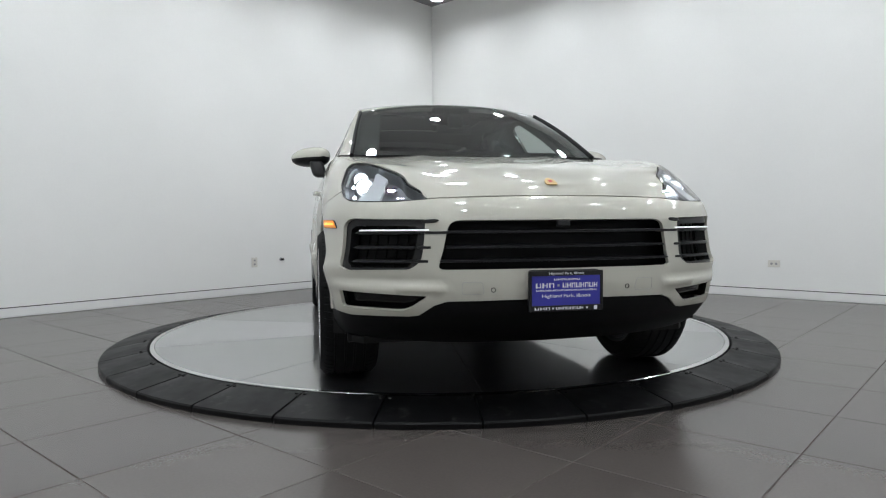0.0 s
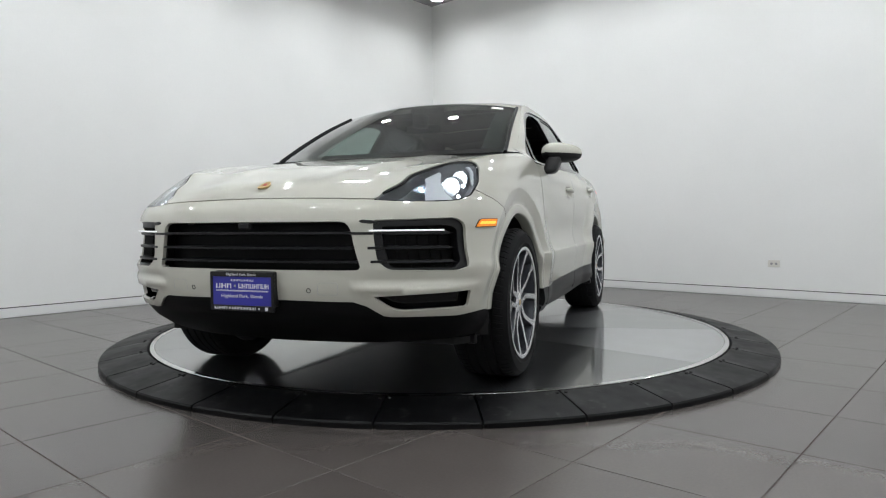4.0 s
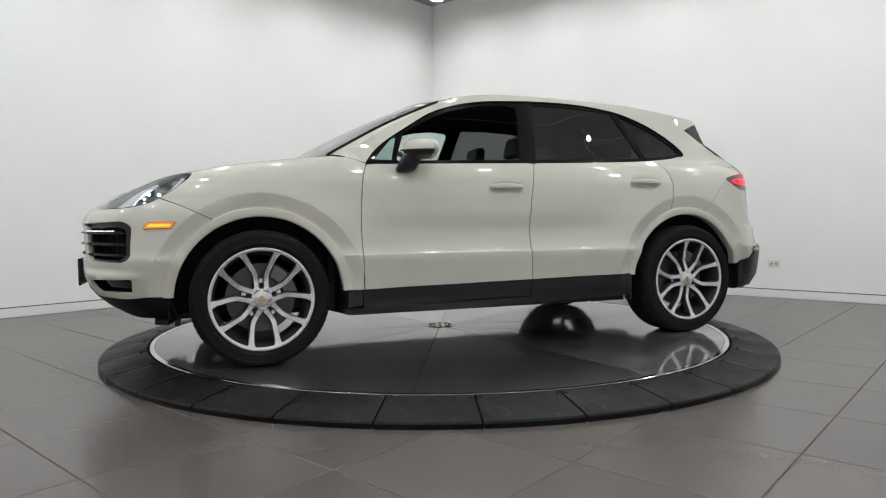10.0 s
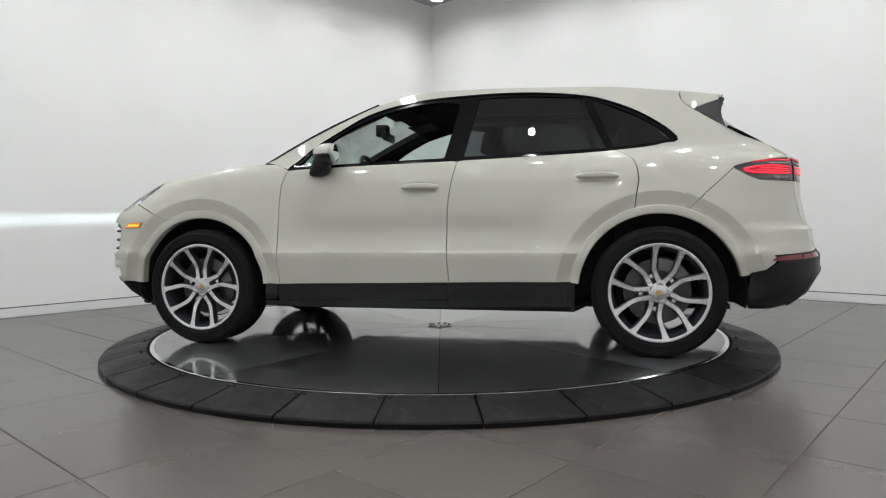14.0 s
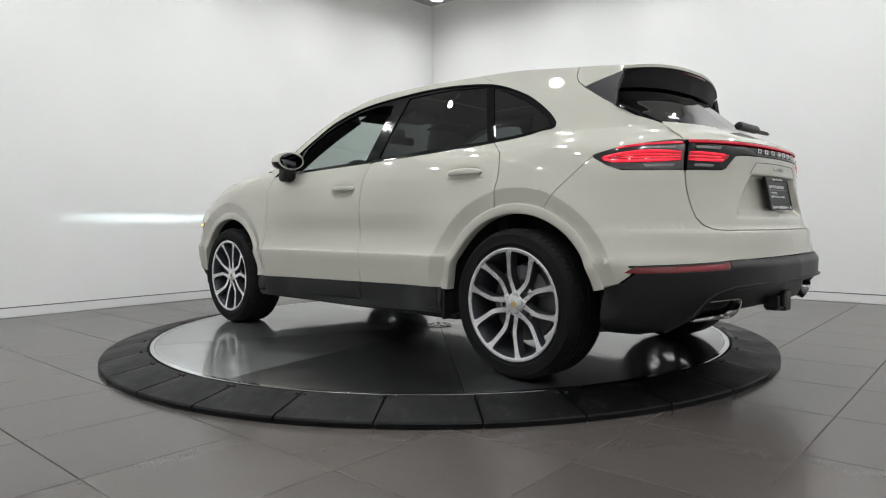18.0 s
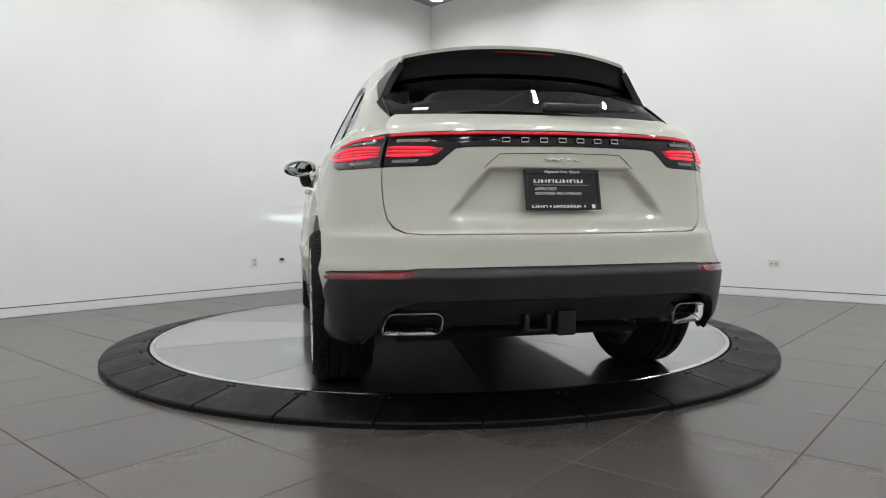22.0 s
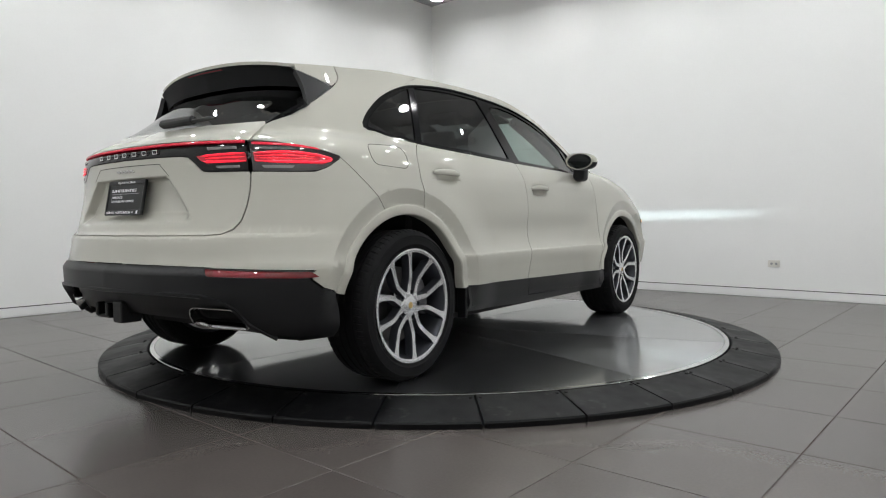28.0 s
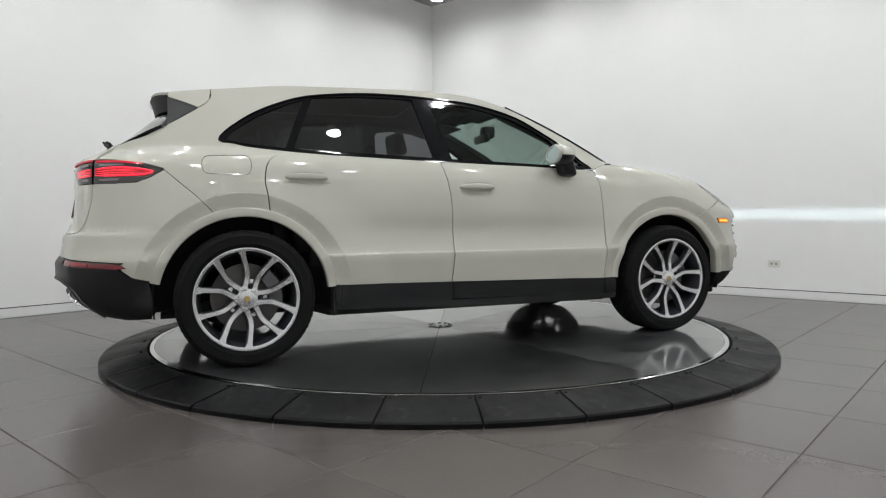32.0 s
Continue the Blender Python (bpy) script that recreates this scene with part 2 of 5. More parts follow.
# ---- turntable ----
def build_turntable():
    ring = thing("turntable_ring", "fixed black rubber ramp ring round the turntable", "turntable")
    n = 32
    step = 2 * math.pi / n
    bm = bmesh.new()
    gap = 0.005
    rows = ((DISC_R + 0.012, DISC_Z - 0.004), (DISC_R + 0.02, DISC_Z + 0.001), (RING_R - 0.02, 0.034), (RING_R - 0.006, 0.030), (RING_R, 0.022), (RING_R, 0.0))
    cols = 7
    grid = []
    for r, z in rows:
        g = gap / r
        grid.append([bm.verts.new((r * math.cos(g + (step - 2 * g) * i / (cols - 1)), r * math.sin(g + (step - 2 * g) * i / (cols - 1)), z)) for i in range(cols)])
    for p, q in zip(grid, grid[1:]):
        for i in range(cols - 1):
            bm.faces.new((p[i], q[i], q[i + 1], p[i + 1]))
    low = [bm.verts.new((v.co.x, v.co.y, 0.0)) for v in grid[0]]
    for i in range(cols - 1):
        bm.faces.new((low[i], grid[0][i], grid[0][i + 1], low[i + 1]))
    for k in (0, cols - 1):
        loop = [g[k] for g in grid] + [low[k]]
        bm.faces.new(loop if k else loop[::-1])
    first = part("ramp_segment", bm, RUBBER, ring, smooth=True, angle=25)
    base = radians(-85.7)
    screw = None
    for i in range(n):
        ob = first if i == 0 else new("ramp_segment", first.data)
        ob.parent = ring
        ob.matrix_basis = Matrix.Rotation(base + i * step, 4, "Z")
        for side in (0.022, -0.022):
            a = base + i * step + side / 2.1
            if screw is None:
                screw = lathe([(0.0, 0.003), (0.006, 0.003), (0.009, 0.0), (0.009, -0.01)], 12, "z")
                sc = part("screw", screw, DARK, ring)
                screw = sc.data
            else:
                sc = new("screw", screw)
                sc.parent = ring
            sc.matrix_basis = Matrix.Translation(((DISC_R + 0.05) * math.cos(a), (DISC_R + 0.05) * math.sin(a), DISC_Z - 0.001))
    table = thing("turntable_disc", "brushed steel turntable disc carrying the car", "turntable")
    m = 10
    w = 2 * math.pi / m
    bm = bmesh.new()
    inner, outer = 0.10, DISC_R - 0.03
    top, bot = [], []
    arc = 14
    for r in (inner, outer):
        g = 0.0018 / r
        for i in range(arc + 1):
            a = g + (w - 2 * g) * i / arc
            top.append(bm.verts.new((r * math.cos(a), r * math.sin(a), 0)))
            bot.append(bm.verts.new((r * math.cos(a), r * math.sin(a), -0.012)))
    for i in range(arc):
        bm.faces.new((top[i], top[arc + 1 + i], top[arc + 2 + i], top[i + 1]))
        bm.faces.new((top[arc + 1 + i], bot[arc + 1 + i], bot[arc + 2 + i], top[arc + 2 + i]))
    for a, b in ((0, arc + 1), (arc, 2 * arc + 1)):
        bm.faces.new((top[a], bot[a], bot[b], top[b]) if a == 0 else (top[b], bot[b], bot[a], top[a]))
    bmesh.ops.recalc_face_normals(bm, faces=bm.faces[:])
    wedge = part("steel_plate", bm, STEEL, table)
    for i in range(m):
        ob = wedge if i == 0 else new("steel_plate", wedge.data)
        ob.parent = table
        ob.matrix_basis = Matrix.Rotation(radians(30) + i * w, 4, "Z")
    part("rim_band", lathe([(DISC_R - 0.028, -0.012), (DISC_R - 0.028, 0.001), (DISC_R - 0.003, 0.001), (DISC_R, -0.002), (DISC_R, -0.03), (DISC_R - 0.028, -0.03)], 128, "z", True), CHROME, table, "polished steel edge band", smooth=True)
    part("hub_plate", lathe([(0.0, 0.004), (0.095, 0.004), (0.099, 0.0), (0.099, -0.012)], 40, "z"), STEEL, table, smooth=True)
    bolt = part("bolt", lathe([(0.0, 0.010), (0.009, 0.010), (0.011, 0.006), (0.011, 0.0)], 8, "z"), CHROME, table)
    for i in range(10):
        ob = bolt if i == 0 else new("bolt", bolt.data)
        ob.parent = table
        ob.matrix_basis = Matrix.Translation((0.075 * math.cos(i * 0.628), 0.075 * math.sin(i * 0.628), 0.004))
    part("drum", lathe([(0.0, -0.013), (DISC_R - 0.03, -0.013), (DISC_R - 0.03, -DISC_Z + 0.004), (0.0, -DISC_Z + 0.004)], 64, "z"), DARK, table)
    table.matrix_basis = pose(0, 0, DISC_Z, 0, 0, SPIN0)
    return table


turntable = build_turntable()

# ---- the car's body as smooth surfaces: x forward, y to its left, z up from the disc ----
XF = pchip([(0.18, 1.98), (0.22, 2.10), (0.28, 2.24), (0.36, 2.35), (0.42, 2.40), (0.48, 2.418), (0.55, 2.425), (0.62, 2.425), (0.70, 2.43),
            (0.78, 2.43), (0.84, 2.41), (0.887, 2.365), (0.92, 2.312), (0.96, 2.256), (1.0, 2.184), (1.063, 2.077), (1.1, 1.972), (1.13, 1.875), (1.18, 1.68), (1.3, 1.3)])
XR = pchip([(0.2, -2.13), (0.26, -2.26), (0.32, -2.39), (0.40, -2.445), (0.5, -2.462), (0.58, -2.462), (0.66, -2.452), (0.728, -2.443), (0.738, -2.436), (0.752, -2.420), (0.78, -2.410),
            (0.86, -2.390), (0.95, -2.376), (1.05, -2.372), (1.12, -2.372), (1.16, -2.345), (1.2, -2.27), (1.25, -2.165), (1.4, -1.985), (1.55, -1.83), (1.65, -1.76)])
FRONT_Y = [0, 0.30, 0.46, 0.60, 0.73, 0.84, 0.895, 0.93, 0.95, 0.95]
FRONT_D = [0, 0.02, 0.05, 0.10, 0.17, 0.265, 0.40, 0.55, 0.80, 1.30]
REAR_Y = [0, 0.27, 0.46, 0.68, 0.77, 0.845, 0.895, 0.925, 0.945, 0.95]
REAR_D = [0, 0.015, 0.050, 0.135, 0.208, 0.308, 0.428, 0.605, 0.90, 1.20]


def plan_curve(ys, ds):
    """Arc length to (drop, width) along the rounded end of the plan."""
    t = np.concatenate([[0], np.cumsum(np.hypot(np.diff(ys), np.diff(ds)))])
    fy, fd = pchip(list(zip(t, [y / 0.95 for y in ys]))), pchip(list(zip(t, ds)))
    tt = np.linspace(0, t[-1], 800)
    return tt, fy(tt), fd(tt)


FT, FN, FD = plan_curve(FRONT_Y, FRONT_D)
RT, RN, RD = plan_curve(REAR_Y, REAR_D)
WZ = pchip([(0.15, 0.84), (0.22, 0.885), (0.27, 0.912), (0.34, 0.938), (0.41, 0.942), (0.50, 0.954), (0.600, 0.9680), (0.605, 0.9675), (0.612, 0.9625), (0.65, 0.9500), (0.69, 0.944), (0.75, 0.940), (0.85, 0.944),
            (0.95, 0.941), (1.02, 0.933), (1.08, 0.916), (1.13, 0.893), (1.16, 0.872), (1.2, 0.82), (1.25, 0.735), (1.3, 0.62), (1.5, 0.1)])
TAPER = pchip([(1.4, -0.4), (1.15, -0.16), (1.03, -0.088), (0.96, -0.064), (0.85, -0.039), (0.6, -0.012), (0.3, 0), (-0.7, 0), (-1.03, -0.022), (-1.56, -0.063), (-1.67, -0.074), (-1.87, -0.122), (-2.05, -0.175), (-2.4, -0.26)])
BELT = pchip([(1.0, 1.15), (0.84, 1.136), (0.376, 1.149), (-0.25, 1.165), (-0.97, 1.192), (-1.4, 1.225), (-1.58, 1.262), (-2.2, 1.3)])
RAIL = pchip([(1.03, 1.186), (0.95, 1.215), (0.739, 1.330), (0.55, 1.430), (0.371, 1.524), (0.186, 1.592), (0.0, 1.632), (-0.19, 1.644), (-0.377, 1.645), (-0.755, 1.636), (-1.14, 1.626), (-1.53, 1.586), (-1.814, 1.555), (-1.95, 1.540)])


def flare(x, z):
    """The haunch over each wheel, with the hollow round the arch and a crease as its outer edge."""
    r = np.minimum(np.hypot(x - 1.4475, z - 0.376), np.hypot(x + 1.4475, z - 0.376))
    h = np.clip((0.86 - r) / 0.30, 0, 1)
    up = np.clip((1.06 - z) / 0.34, 0, 1)
    haunch = 0.031 * h * h * (3 - 2 * h) * up * up * (3 - 2 * up)
    t = np.clip((0.582 - r) / 0.078, 0, 1)
    return haunch - 0.027 * t * np.clip((z - 0.34) / 0.14, 0, 1)


def lower(x, z):
    front, rear = XF(z) - x, x - XR(z)
    yn = np.minimum(np.interp(front, FD, FN, left=-1), np.interp(rear, RD, RN, left=-1))
    scoop = 0.010 * np.exp(-((z - 0.72) / 0.09) ** 2) * np.exp(-((x + 0.02) / 0.75) ** 4)
    cups = 0.0
    for cx, cz in ((-0.048, 0.994), (-1.106, 1.037)):
        cups = cups + 0.021 * np.exp(-((x - cx) / 0.085) ** 4 - ((z - cz) / 0.034) ** 4)
    return yn * WZ(z) - scoop + flare(x, z) - cups


def green(x, z):
    d = np.maximum(z - 1.15, -0.1)
    return 0.875 - 0.45 * d - 0.15 * d * d + TAPER(x)


def side_y(x, z):
    a, b = lower(x, z), green(x, z)
    k = 0.012
    return np.where(z > 1.02, 0.5 * (a + b + np.sqrt((a - b) ** 2 + k * k)) - 0.0, a)


def side(u, v):
    return np.stack([u, side_y(u, v), v], -1)


def nose(u, v):
    """u: metres round the nose from its middle."""
    n, d = np.interp(np.abs(u), FT, FN), np.interp(np.abs(u), FT, FD)
    wide = np.clip((np.abs(u) - 0.46) / 0.08, 0, 1) * np.clip((1.06 - np.abs(u)) / 0.10, 0, 1)
    x = XF(v) - d + wide * (0.016 * np.exp(-((v - 0.519) / 0.015) ** 2) - 0.010 * np.exp(-((v - 0.558) / 0.02) ** 2))
    return np.stack([x, np.sign(u) * (n * WZ(v) + flare(x, v)), v], -1)


KV = pchip([(1.13, 0.893), (1.16, 0.90), (1.2, 0.93), (1.25, 0.965), (1.35, 0.84), (1.5, 0.72), (1.65, 0.6)])


def tail(u, v):
    n, d = np.interp(np.abs(u), RT, RN), np.interp(np.abs(u), RT, RD)
    x = XR(v) + d
    y = n * np.where(v > 1.13, KV(v), WZ(v)) + flare(x, v)
    return np.stack([x, np.sign(u) * y, v], -1)


def nose_u(y, z=0.7):
    return float(np.interp(y / float(WZ(z)), FN[:720], FT[:720]))


def tail_u(y, z=0.7):
    return float(np.interp(y / float(WZ(z)), RN[:720], RT[:720]))


def tail_at(x, z):
    return float(np.interp(x - float(XR(z)), RD, RT))


def nose_at(x, z):
    return float(np.interp(float(XF(z)) - x, FD, FT))


# hood: a from the nose to the cowl, q across
HE_X = pchip([(0, 2.284), (0.12, 2.19), (0.3, 2.03), (0.55, 1.794), (0.72, 1.55), (0.88, 1.25), (1, 1.03)])
HE_Z = pchip([(1.0, 1.183), (1.03, 1.18), (1.25, 1.158), (1.55, 1.122), (1.81, 1.077), (1.92, 1.056), (2.065, 1.003), (2.19, 0.940), (2.284, 0.888)])
HC_X = pchip([(0, 2.345), (0.12, 2.27), (0.3, 2.12), (0.55, 1.87), (0.72, 1.66), (0.88, 1.42), (1, 1.24)])
HC_Z = pchip([(0, 0.898), (0.06, 0.929), (0.12, 0.955), (0.3, 1.005), (0.55, 1.068), (0.72, 1.105), (0.88, 1.142), (1, 1.168)])


def hood(u, v):
    q = np.abs(v)
    ex = HE_X(u)
    ez = HE_Z(ex)
    ey = side_y(ex, ez)
    cx, cz = HC_X(u), HC_Z(u)
    f = q ** 2.2
    g = np.clip(u / 0.35, 0, 1)
    dome = 0.004 * np.exp(-((q - 0.45) / 0.10) ** 2) * g - 0.007 * np.exp(-((q - 0.70) / 0.14) ** 2) * g
    return np.stack([cx + (ex - cx) * f, v * ey, cz + (ez - cz) * q ** 2.3 + dome], -1)


# windshield: u from base to top, v across
WS_B, WS_T = ((1.26, 1.168), (1.035, 0.768, 1.190)), ((0.34, 1.622), (0.285, 0.645, 1.566))


def windshield(u, v):
    q = np.abs(v)
    bow = 0.020 * np.sin(np.pi * u)
    c = np.stack([WS_B[0][0] + (WS_T[0][0] - WS_B[0][0]) * u, WS_B[0][1] + (WS_T[0][1] - WS_B[0][1]) * u + bow], -1)
    e = np.stack([WS_B[1][0] + (WS_T[1][0] - WS_B[1][0]) * u, WS_B[1][2] + (WS_T[1][2] - WS_B[1][2]) * u + bow], -1)
    y = WS_B[1][1] + (WS_T[1][1] - WS_B[1][1]) * u
    f = q ** 2.2
    return np.stack([c[..., 0] + (e[..., 0] - c[..., 0]) * f, v * y, c[..., 1] + (e[..., 1] - c[..., 1]) * f], -1)


def roof(u, v):
    """u: x at the edge, v across; the front edge meets the windshield."""
    q = np.abs(v)
    zr = RAIL(u)
    yr = green(u, zr)
    crown = np.interp(u, [-1.95, -1.6, -0.6, 0.3], [0.045, 0.050, 0.046, 0.047])
    x = u + np.interp(u, [-1.95, -1.2, 0.0, 0.3], [-0.06, 0, 0, 0.045]) * (1 - q ** 2)
    return np.stack([x, v * yr, zr + crown * (1 - q ** 2.6)], -1)


# ---- panels cut out of the surfaces ----
from mathutils.geometry import delaunay_2d_cdt


def inside(px, py, poly):
    r = np.zeros(len(px), bool)
    n = len(poly)
    for i in range(n):
        (x1, y1), (x2, y2) = poly[i], poly[(i + 1) % n]
        if y1 == y2:
            continue
        c = ((y1 > py) != (y2 > py)) & (px < (x2 - x1) * (py - y1) / (y2 - y1) + x1)
        r ^= c
    return r


def dense(poly, step):
    out = []
    for (x1, y1), (x2, y2) in zip(poly, poly[1:] + poly[:1]):
        k = max(1, int(math.ceil(math.hypot(x2 - x1, y2 - y1) / step)))
        out += [(x1 + (x2 - x1) * i / k, y1 + (y2 - y1) * i / k) for i in range(k)]
    return out


def rounded(pts, r, n=5):
    """A polygon with its corners rounded; r is one radius or one a corner."""
    out = []
    m = len(pts)
    rs = r if isinstance(r, (list, tuple)) else [r] * m
    for i in range(m):
        a, b, c = Vector(pts[i - 1]), Vector(pts[i]), Vector(pts[(i + 1) % m])
        k = min(rs[i], (a - b).length * 0.45, (c - b).length * 0.45)
        if k <= 0:
            out.append(tuple(b))
            continue
        p, q = b + (a - b).normalized() * k, b + (c - b).normalized() * k
        for j in range(n + 1):
            t = j / n
            out.append(tuple(p * (1 - t) ** 2 + b * 2 * t * (1 - t) + q * t * t))
    return out


def flow(pts, n=8, closed=False):
    """A smooth line through points."""
    m = len(pts)
    out = []
    for i in range(m if closed else m - 1):
        p = [Vector(pts[j % m] if closed else pts[min(max(j, 0), m - 1)]) for j in range(i - 1, i + 3)]
        for k in range(n):
            t = k / n
            out.append(tuple(0.5 * (2 * p[1] + (p[2] - p[0]) * t + (2 * p[0] - 5 * p[1] + 4 * p[2] - p[3]) * t * t + (3 * p[1] - p[0] - 3 * p[2] + p[3]) * t ** 3)))
    if not closed:
        out.append(tuple(pts[-1]))
    return out


def arc(cx, cz, r, a0, a1, n=24):
    return [(cx + r * math.cos(radians(a0 + (a1 - a0) * i / n)), cz + r * math.sin(radians(a0 + (a1 - a0) * i / n))) for i in range(n + 1)]


def surface_at(fn, u, v, off=0.0):
    e = 1e-3
    p = fn(u, v)
    du, dv = fn(u + e, v) - fn(u - e, v), fn(u, v + e) - fn(u, v - e)
    n = np.cross(du, dv)
    n /= np.maximum(np.linalg.norm(n, axis=-1, keepdims=True), 1e-12)
    return p, n


def panel(name, fn, outer, mat, parent, out=1, holes=(), step=0.05, thick=0.012, off=0.0, mirror=False, label="", back=None, edge=0.02, dark_rim=False, extra=()):
    """A sheet cut from a surface by an outline and holes in the surface's own two numbers, with thickness and rims.
    out: +1 where du x dv points outwards, -1 else. mirror: the same on the car's other side."""
    loops = [dense(list(outer), edge)] + [dense(list(h), edge) for h in holes]
    pts, edges = [], []
    for lp in loops:
        k = len(pts)
        pts += lp
        edges += [(k + i, k + (i + 1) % len(lp)) for i in range(len(lp))]
    o = np.array(loops[0])
    lo, hi = o.min(0), o.max(0)
    gx, gy = np.meshgrid(np.arange(lo[0] + step / 2, hi[0], step), np.arange(lo[1] + step / 2, hi[1], step))
    gx, gy = gx.ravel(), gy.ravel()
    if len(gx):
        keep = inside(gx, gy, loops[0])
        for h in loops[1:]:
            keep &= ~inside(gx, gy, h)
        gx, gy = gx[keep], gy[keep]
        allb = np.array(pts)
        if len(gx):
            d = np.full(len(gx), 9.0)
            for i in range(0, len(allb), 64):
                d = np.minimum(d, np.hypot(gx[:, None] - allb[None, i:i + 64, 0], gy[:, None] - allb[None, i:i + 64, 1]).min(1))
            ok = d > step * 0.35
            pts += list(zip(gx[ok], gy[ok]))
    if len(extra):
        e = np.array(extra, float)
        keep = inside(e[:, 0], e[:, 1], loops[0])
        for h in loops[1:]:
            keep &= ~inside(e[:, 0], e[:, 1], h)
        e = e[keep]
        near = np.full(len(e), 9.0)
        for i in range(0, len(allb), 64):
            near = np.minimum(near, np.hypot(e[:, None, 0] - allb[None, i:i + 64, 0], e[:, None, 1] - allb[None, i:i + 64, 1]).min(1))
        pts += [tuple(p) for p in e[near > 0.004]]
    res = delaunay_2d_cdt([Vector(p) for p in pts], edges, [], 0, 1e-6)
    P = np.array([tuple(v) for v in res[0]])
    F = np.array([tuple(f) for f in res[2] if len(f) == 3])
    cen = P[F].mean(1)
    keep = inside(cen[:, 0], cen[:, 1], loops[0])
    for h in loops[1:]:
        keep &= ~inside(cen[:, 0], cen[:, 1], h)
    F = F[keep]
    a = P[F[:, 1]] - P[F[:, 0]]
    b = P[F[:, 2]] - P[F[:, 0]]
    flip = (a[:, 0] * b[:, 1] - a[:, 1] * b[:, 0]) * out < 0
    F[flip] = F[flip][:, ::-1]
    X, N = surface_at(fn, P[:, 0], P[:, 1])
    N = N * out
    X = X + N * off
    if mirror:
        X, N, F = X * [1, -1, 1], N * [1, -1, 1], F[:, ::-1]
    n = len(X)
    cnt = {}
    for f in F:
        for i in range(3):
            cnt[(f[i], f[(i + 1) % 3])] = 1
    rim = [e for e in cnt if (e[1], e[0]) not in cnt]
    verts, norms, faces = list(X), list(N), [tuple(int(i) for i in f) for f in F]
    if thick:
        # inner rim: a narrow return along the edges and a back sheet
        under = X - N * thick
        verts += list(under)
        norms += list(-N)
        faces += [tuple(int(i) + n for i in f[::-1]) for f in F]
        for i, j in rim:
            k = len(verts)
            verts += [X[j], X[i], under[i], under[j]]
            t = np.cross(X[j] - X[i], N[i])
            t = t / max(np.linalg.norm(t), 1e-9)
            norms += [t] * 4
            faces.append((k, k + 1, k + 2, k + 3))
    ob = mesh_object(name, verts, faces, mat, parent, label, True, norms)
    if thick and back is not None:
        ob.data.materials.append(back)
        idx = np.zeros(len(faces), np.int32)
        idx[len(F):2 * len(F)] = 1
        if dark_rim:
            idx[2 * len(F):] = 1
        ob.data.polygons.foreach_set("material_index", idx)
    return ob


def both(name, fn, outer, mat, parent, **kw):
    return [panel(name, fn, outer, mat, parent, mirror=m, **kw) for m in (False, True)]


def bar(name, fn, path, w, d, mat, parent, out=1, off=0.0, closed=False, mirror=False, label="", taper=False):
    """A bar swept along a line on a surface: w wide on the surface, d deep out of it."""
    P = np.array(path, float)
    n = len(P)
    X, N = surface_at(fn, P[:, 0], P[:, 1])
    N = N * out
    if closed:
        T = np.roll(X, -1, 0) - np.roll(X, 1, 0)
    else:
        T = np.gradient(X, axis=0)
    T /= np.maximum(np.linalg.norm(T, axis=1, keepdims=True), 1e-9)
    B = np.cross(N, T)
    B /= np.maximum(np.linalg.norm(B, axis=1, keepdims=True), 1e-9)
    k = np.ones(n)
    if taper:
        k = np.clip(np.minimum(np.arange(n), np.arange(n)[::-1]) / 3.0, 0.15, 1)
    verts, faces, rings = [], [], []
    prof = [(-0.5, -0.5), (-0.5, 0.2), (-0.3, 0.5), (0.3, 0.5), (0.5, 0.2), (0.5, -0.5)]
    for i in range(n):
        rings.append(len(verts))
        for a, b in prof:
            verts.append(X[i] + B[i] * a * w * k[i] + N[i] * (off + b * d * k[i]))
    m = len(prof)
    for i in range(n if closed else n - 1):
        p, q = rings[i], rings[(i + 1) % n]
        for j in range(m):
            jj = (j + 1) % m
            faces.append((p + j, q + j, q + jj, p + jj))
    if not closed:
        faces.append(tuple(range(m)))
        faces.append(tuple(rings[-1] + j for j in range(m))[::-1])
    V = np.array(verts)
    if mirror:
        V = V * [1, -1, 1]
    bm = bmesh.new()
    vs = [bm.verts.new(tuple(v)) for v in V]
    for f in faces:
        bm.faces.new([vs[i] for i in f])
    bmesh.ops.recalc_face_normals(bm, faces=bm.faces[:])
    return part(name, bm, mat, parent, label, smooth=True, angle=50)


def line(p, q, n=16):
    return [(p[0] + (q[0] - p[0]) * i / n, p[1] + (q[1] - p[1]) * i / n) for i in range(n + 1)]


def text(body, size, mat, parent, m, name="lettering", width=None, label=""):
    cu = bpy.data.curves.new("txt", "FONT")
    cu.body, cu.size, cu.align_x, cu.align_y, cu.extrude = body, size, "CENTER", "CENTER", 0.0004
    ob = bpy.data.objects.new("txt", cu)
    scene.collection.objects.link(ob)
    me = bpy.data.meshes.new_from_object(ob.evaluated_get(bpy.context.evaluated_depsgraph_get()))
    bpy.data.objects.remove(ob)
    if width:
        xs = [v.co.x for v in me.vertices]
        f = width / max(max(xs) - min(xs), 1e-6)
        for v in me.vertices:
            v.co.x *= f
    me.transform(m)
    me.materials.clear()
    me.materials.append(mat)
    o = new(name, me)
    o.parent = parent
    if label:
        o["label"] = label
    return o


# ---- the car ----
HUB_X, HUB_Z, TYRE_R = 1.4475, 0.376, 0.3765
ARCH = 0.500
car = thing("car", "chalk beige five-door sport utility car with headlights on", "car")
G = 0.0027


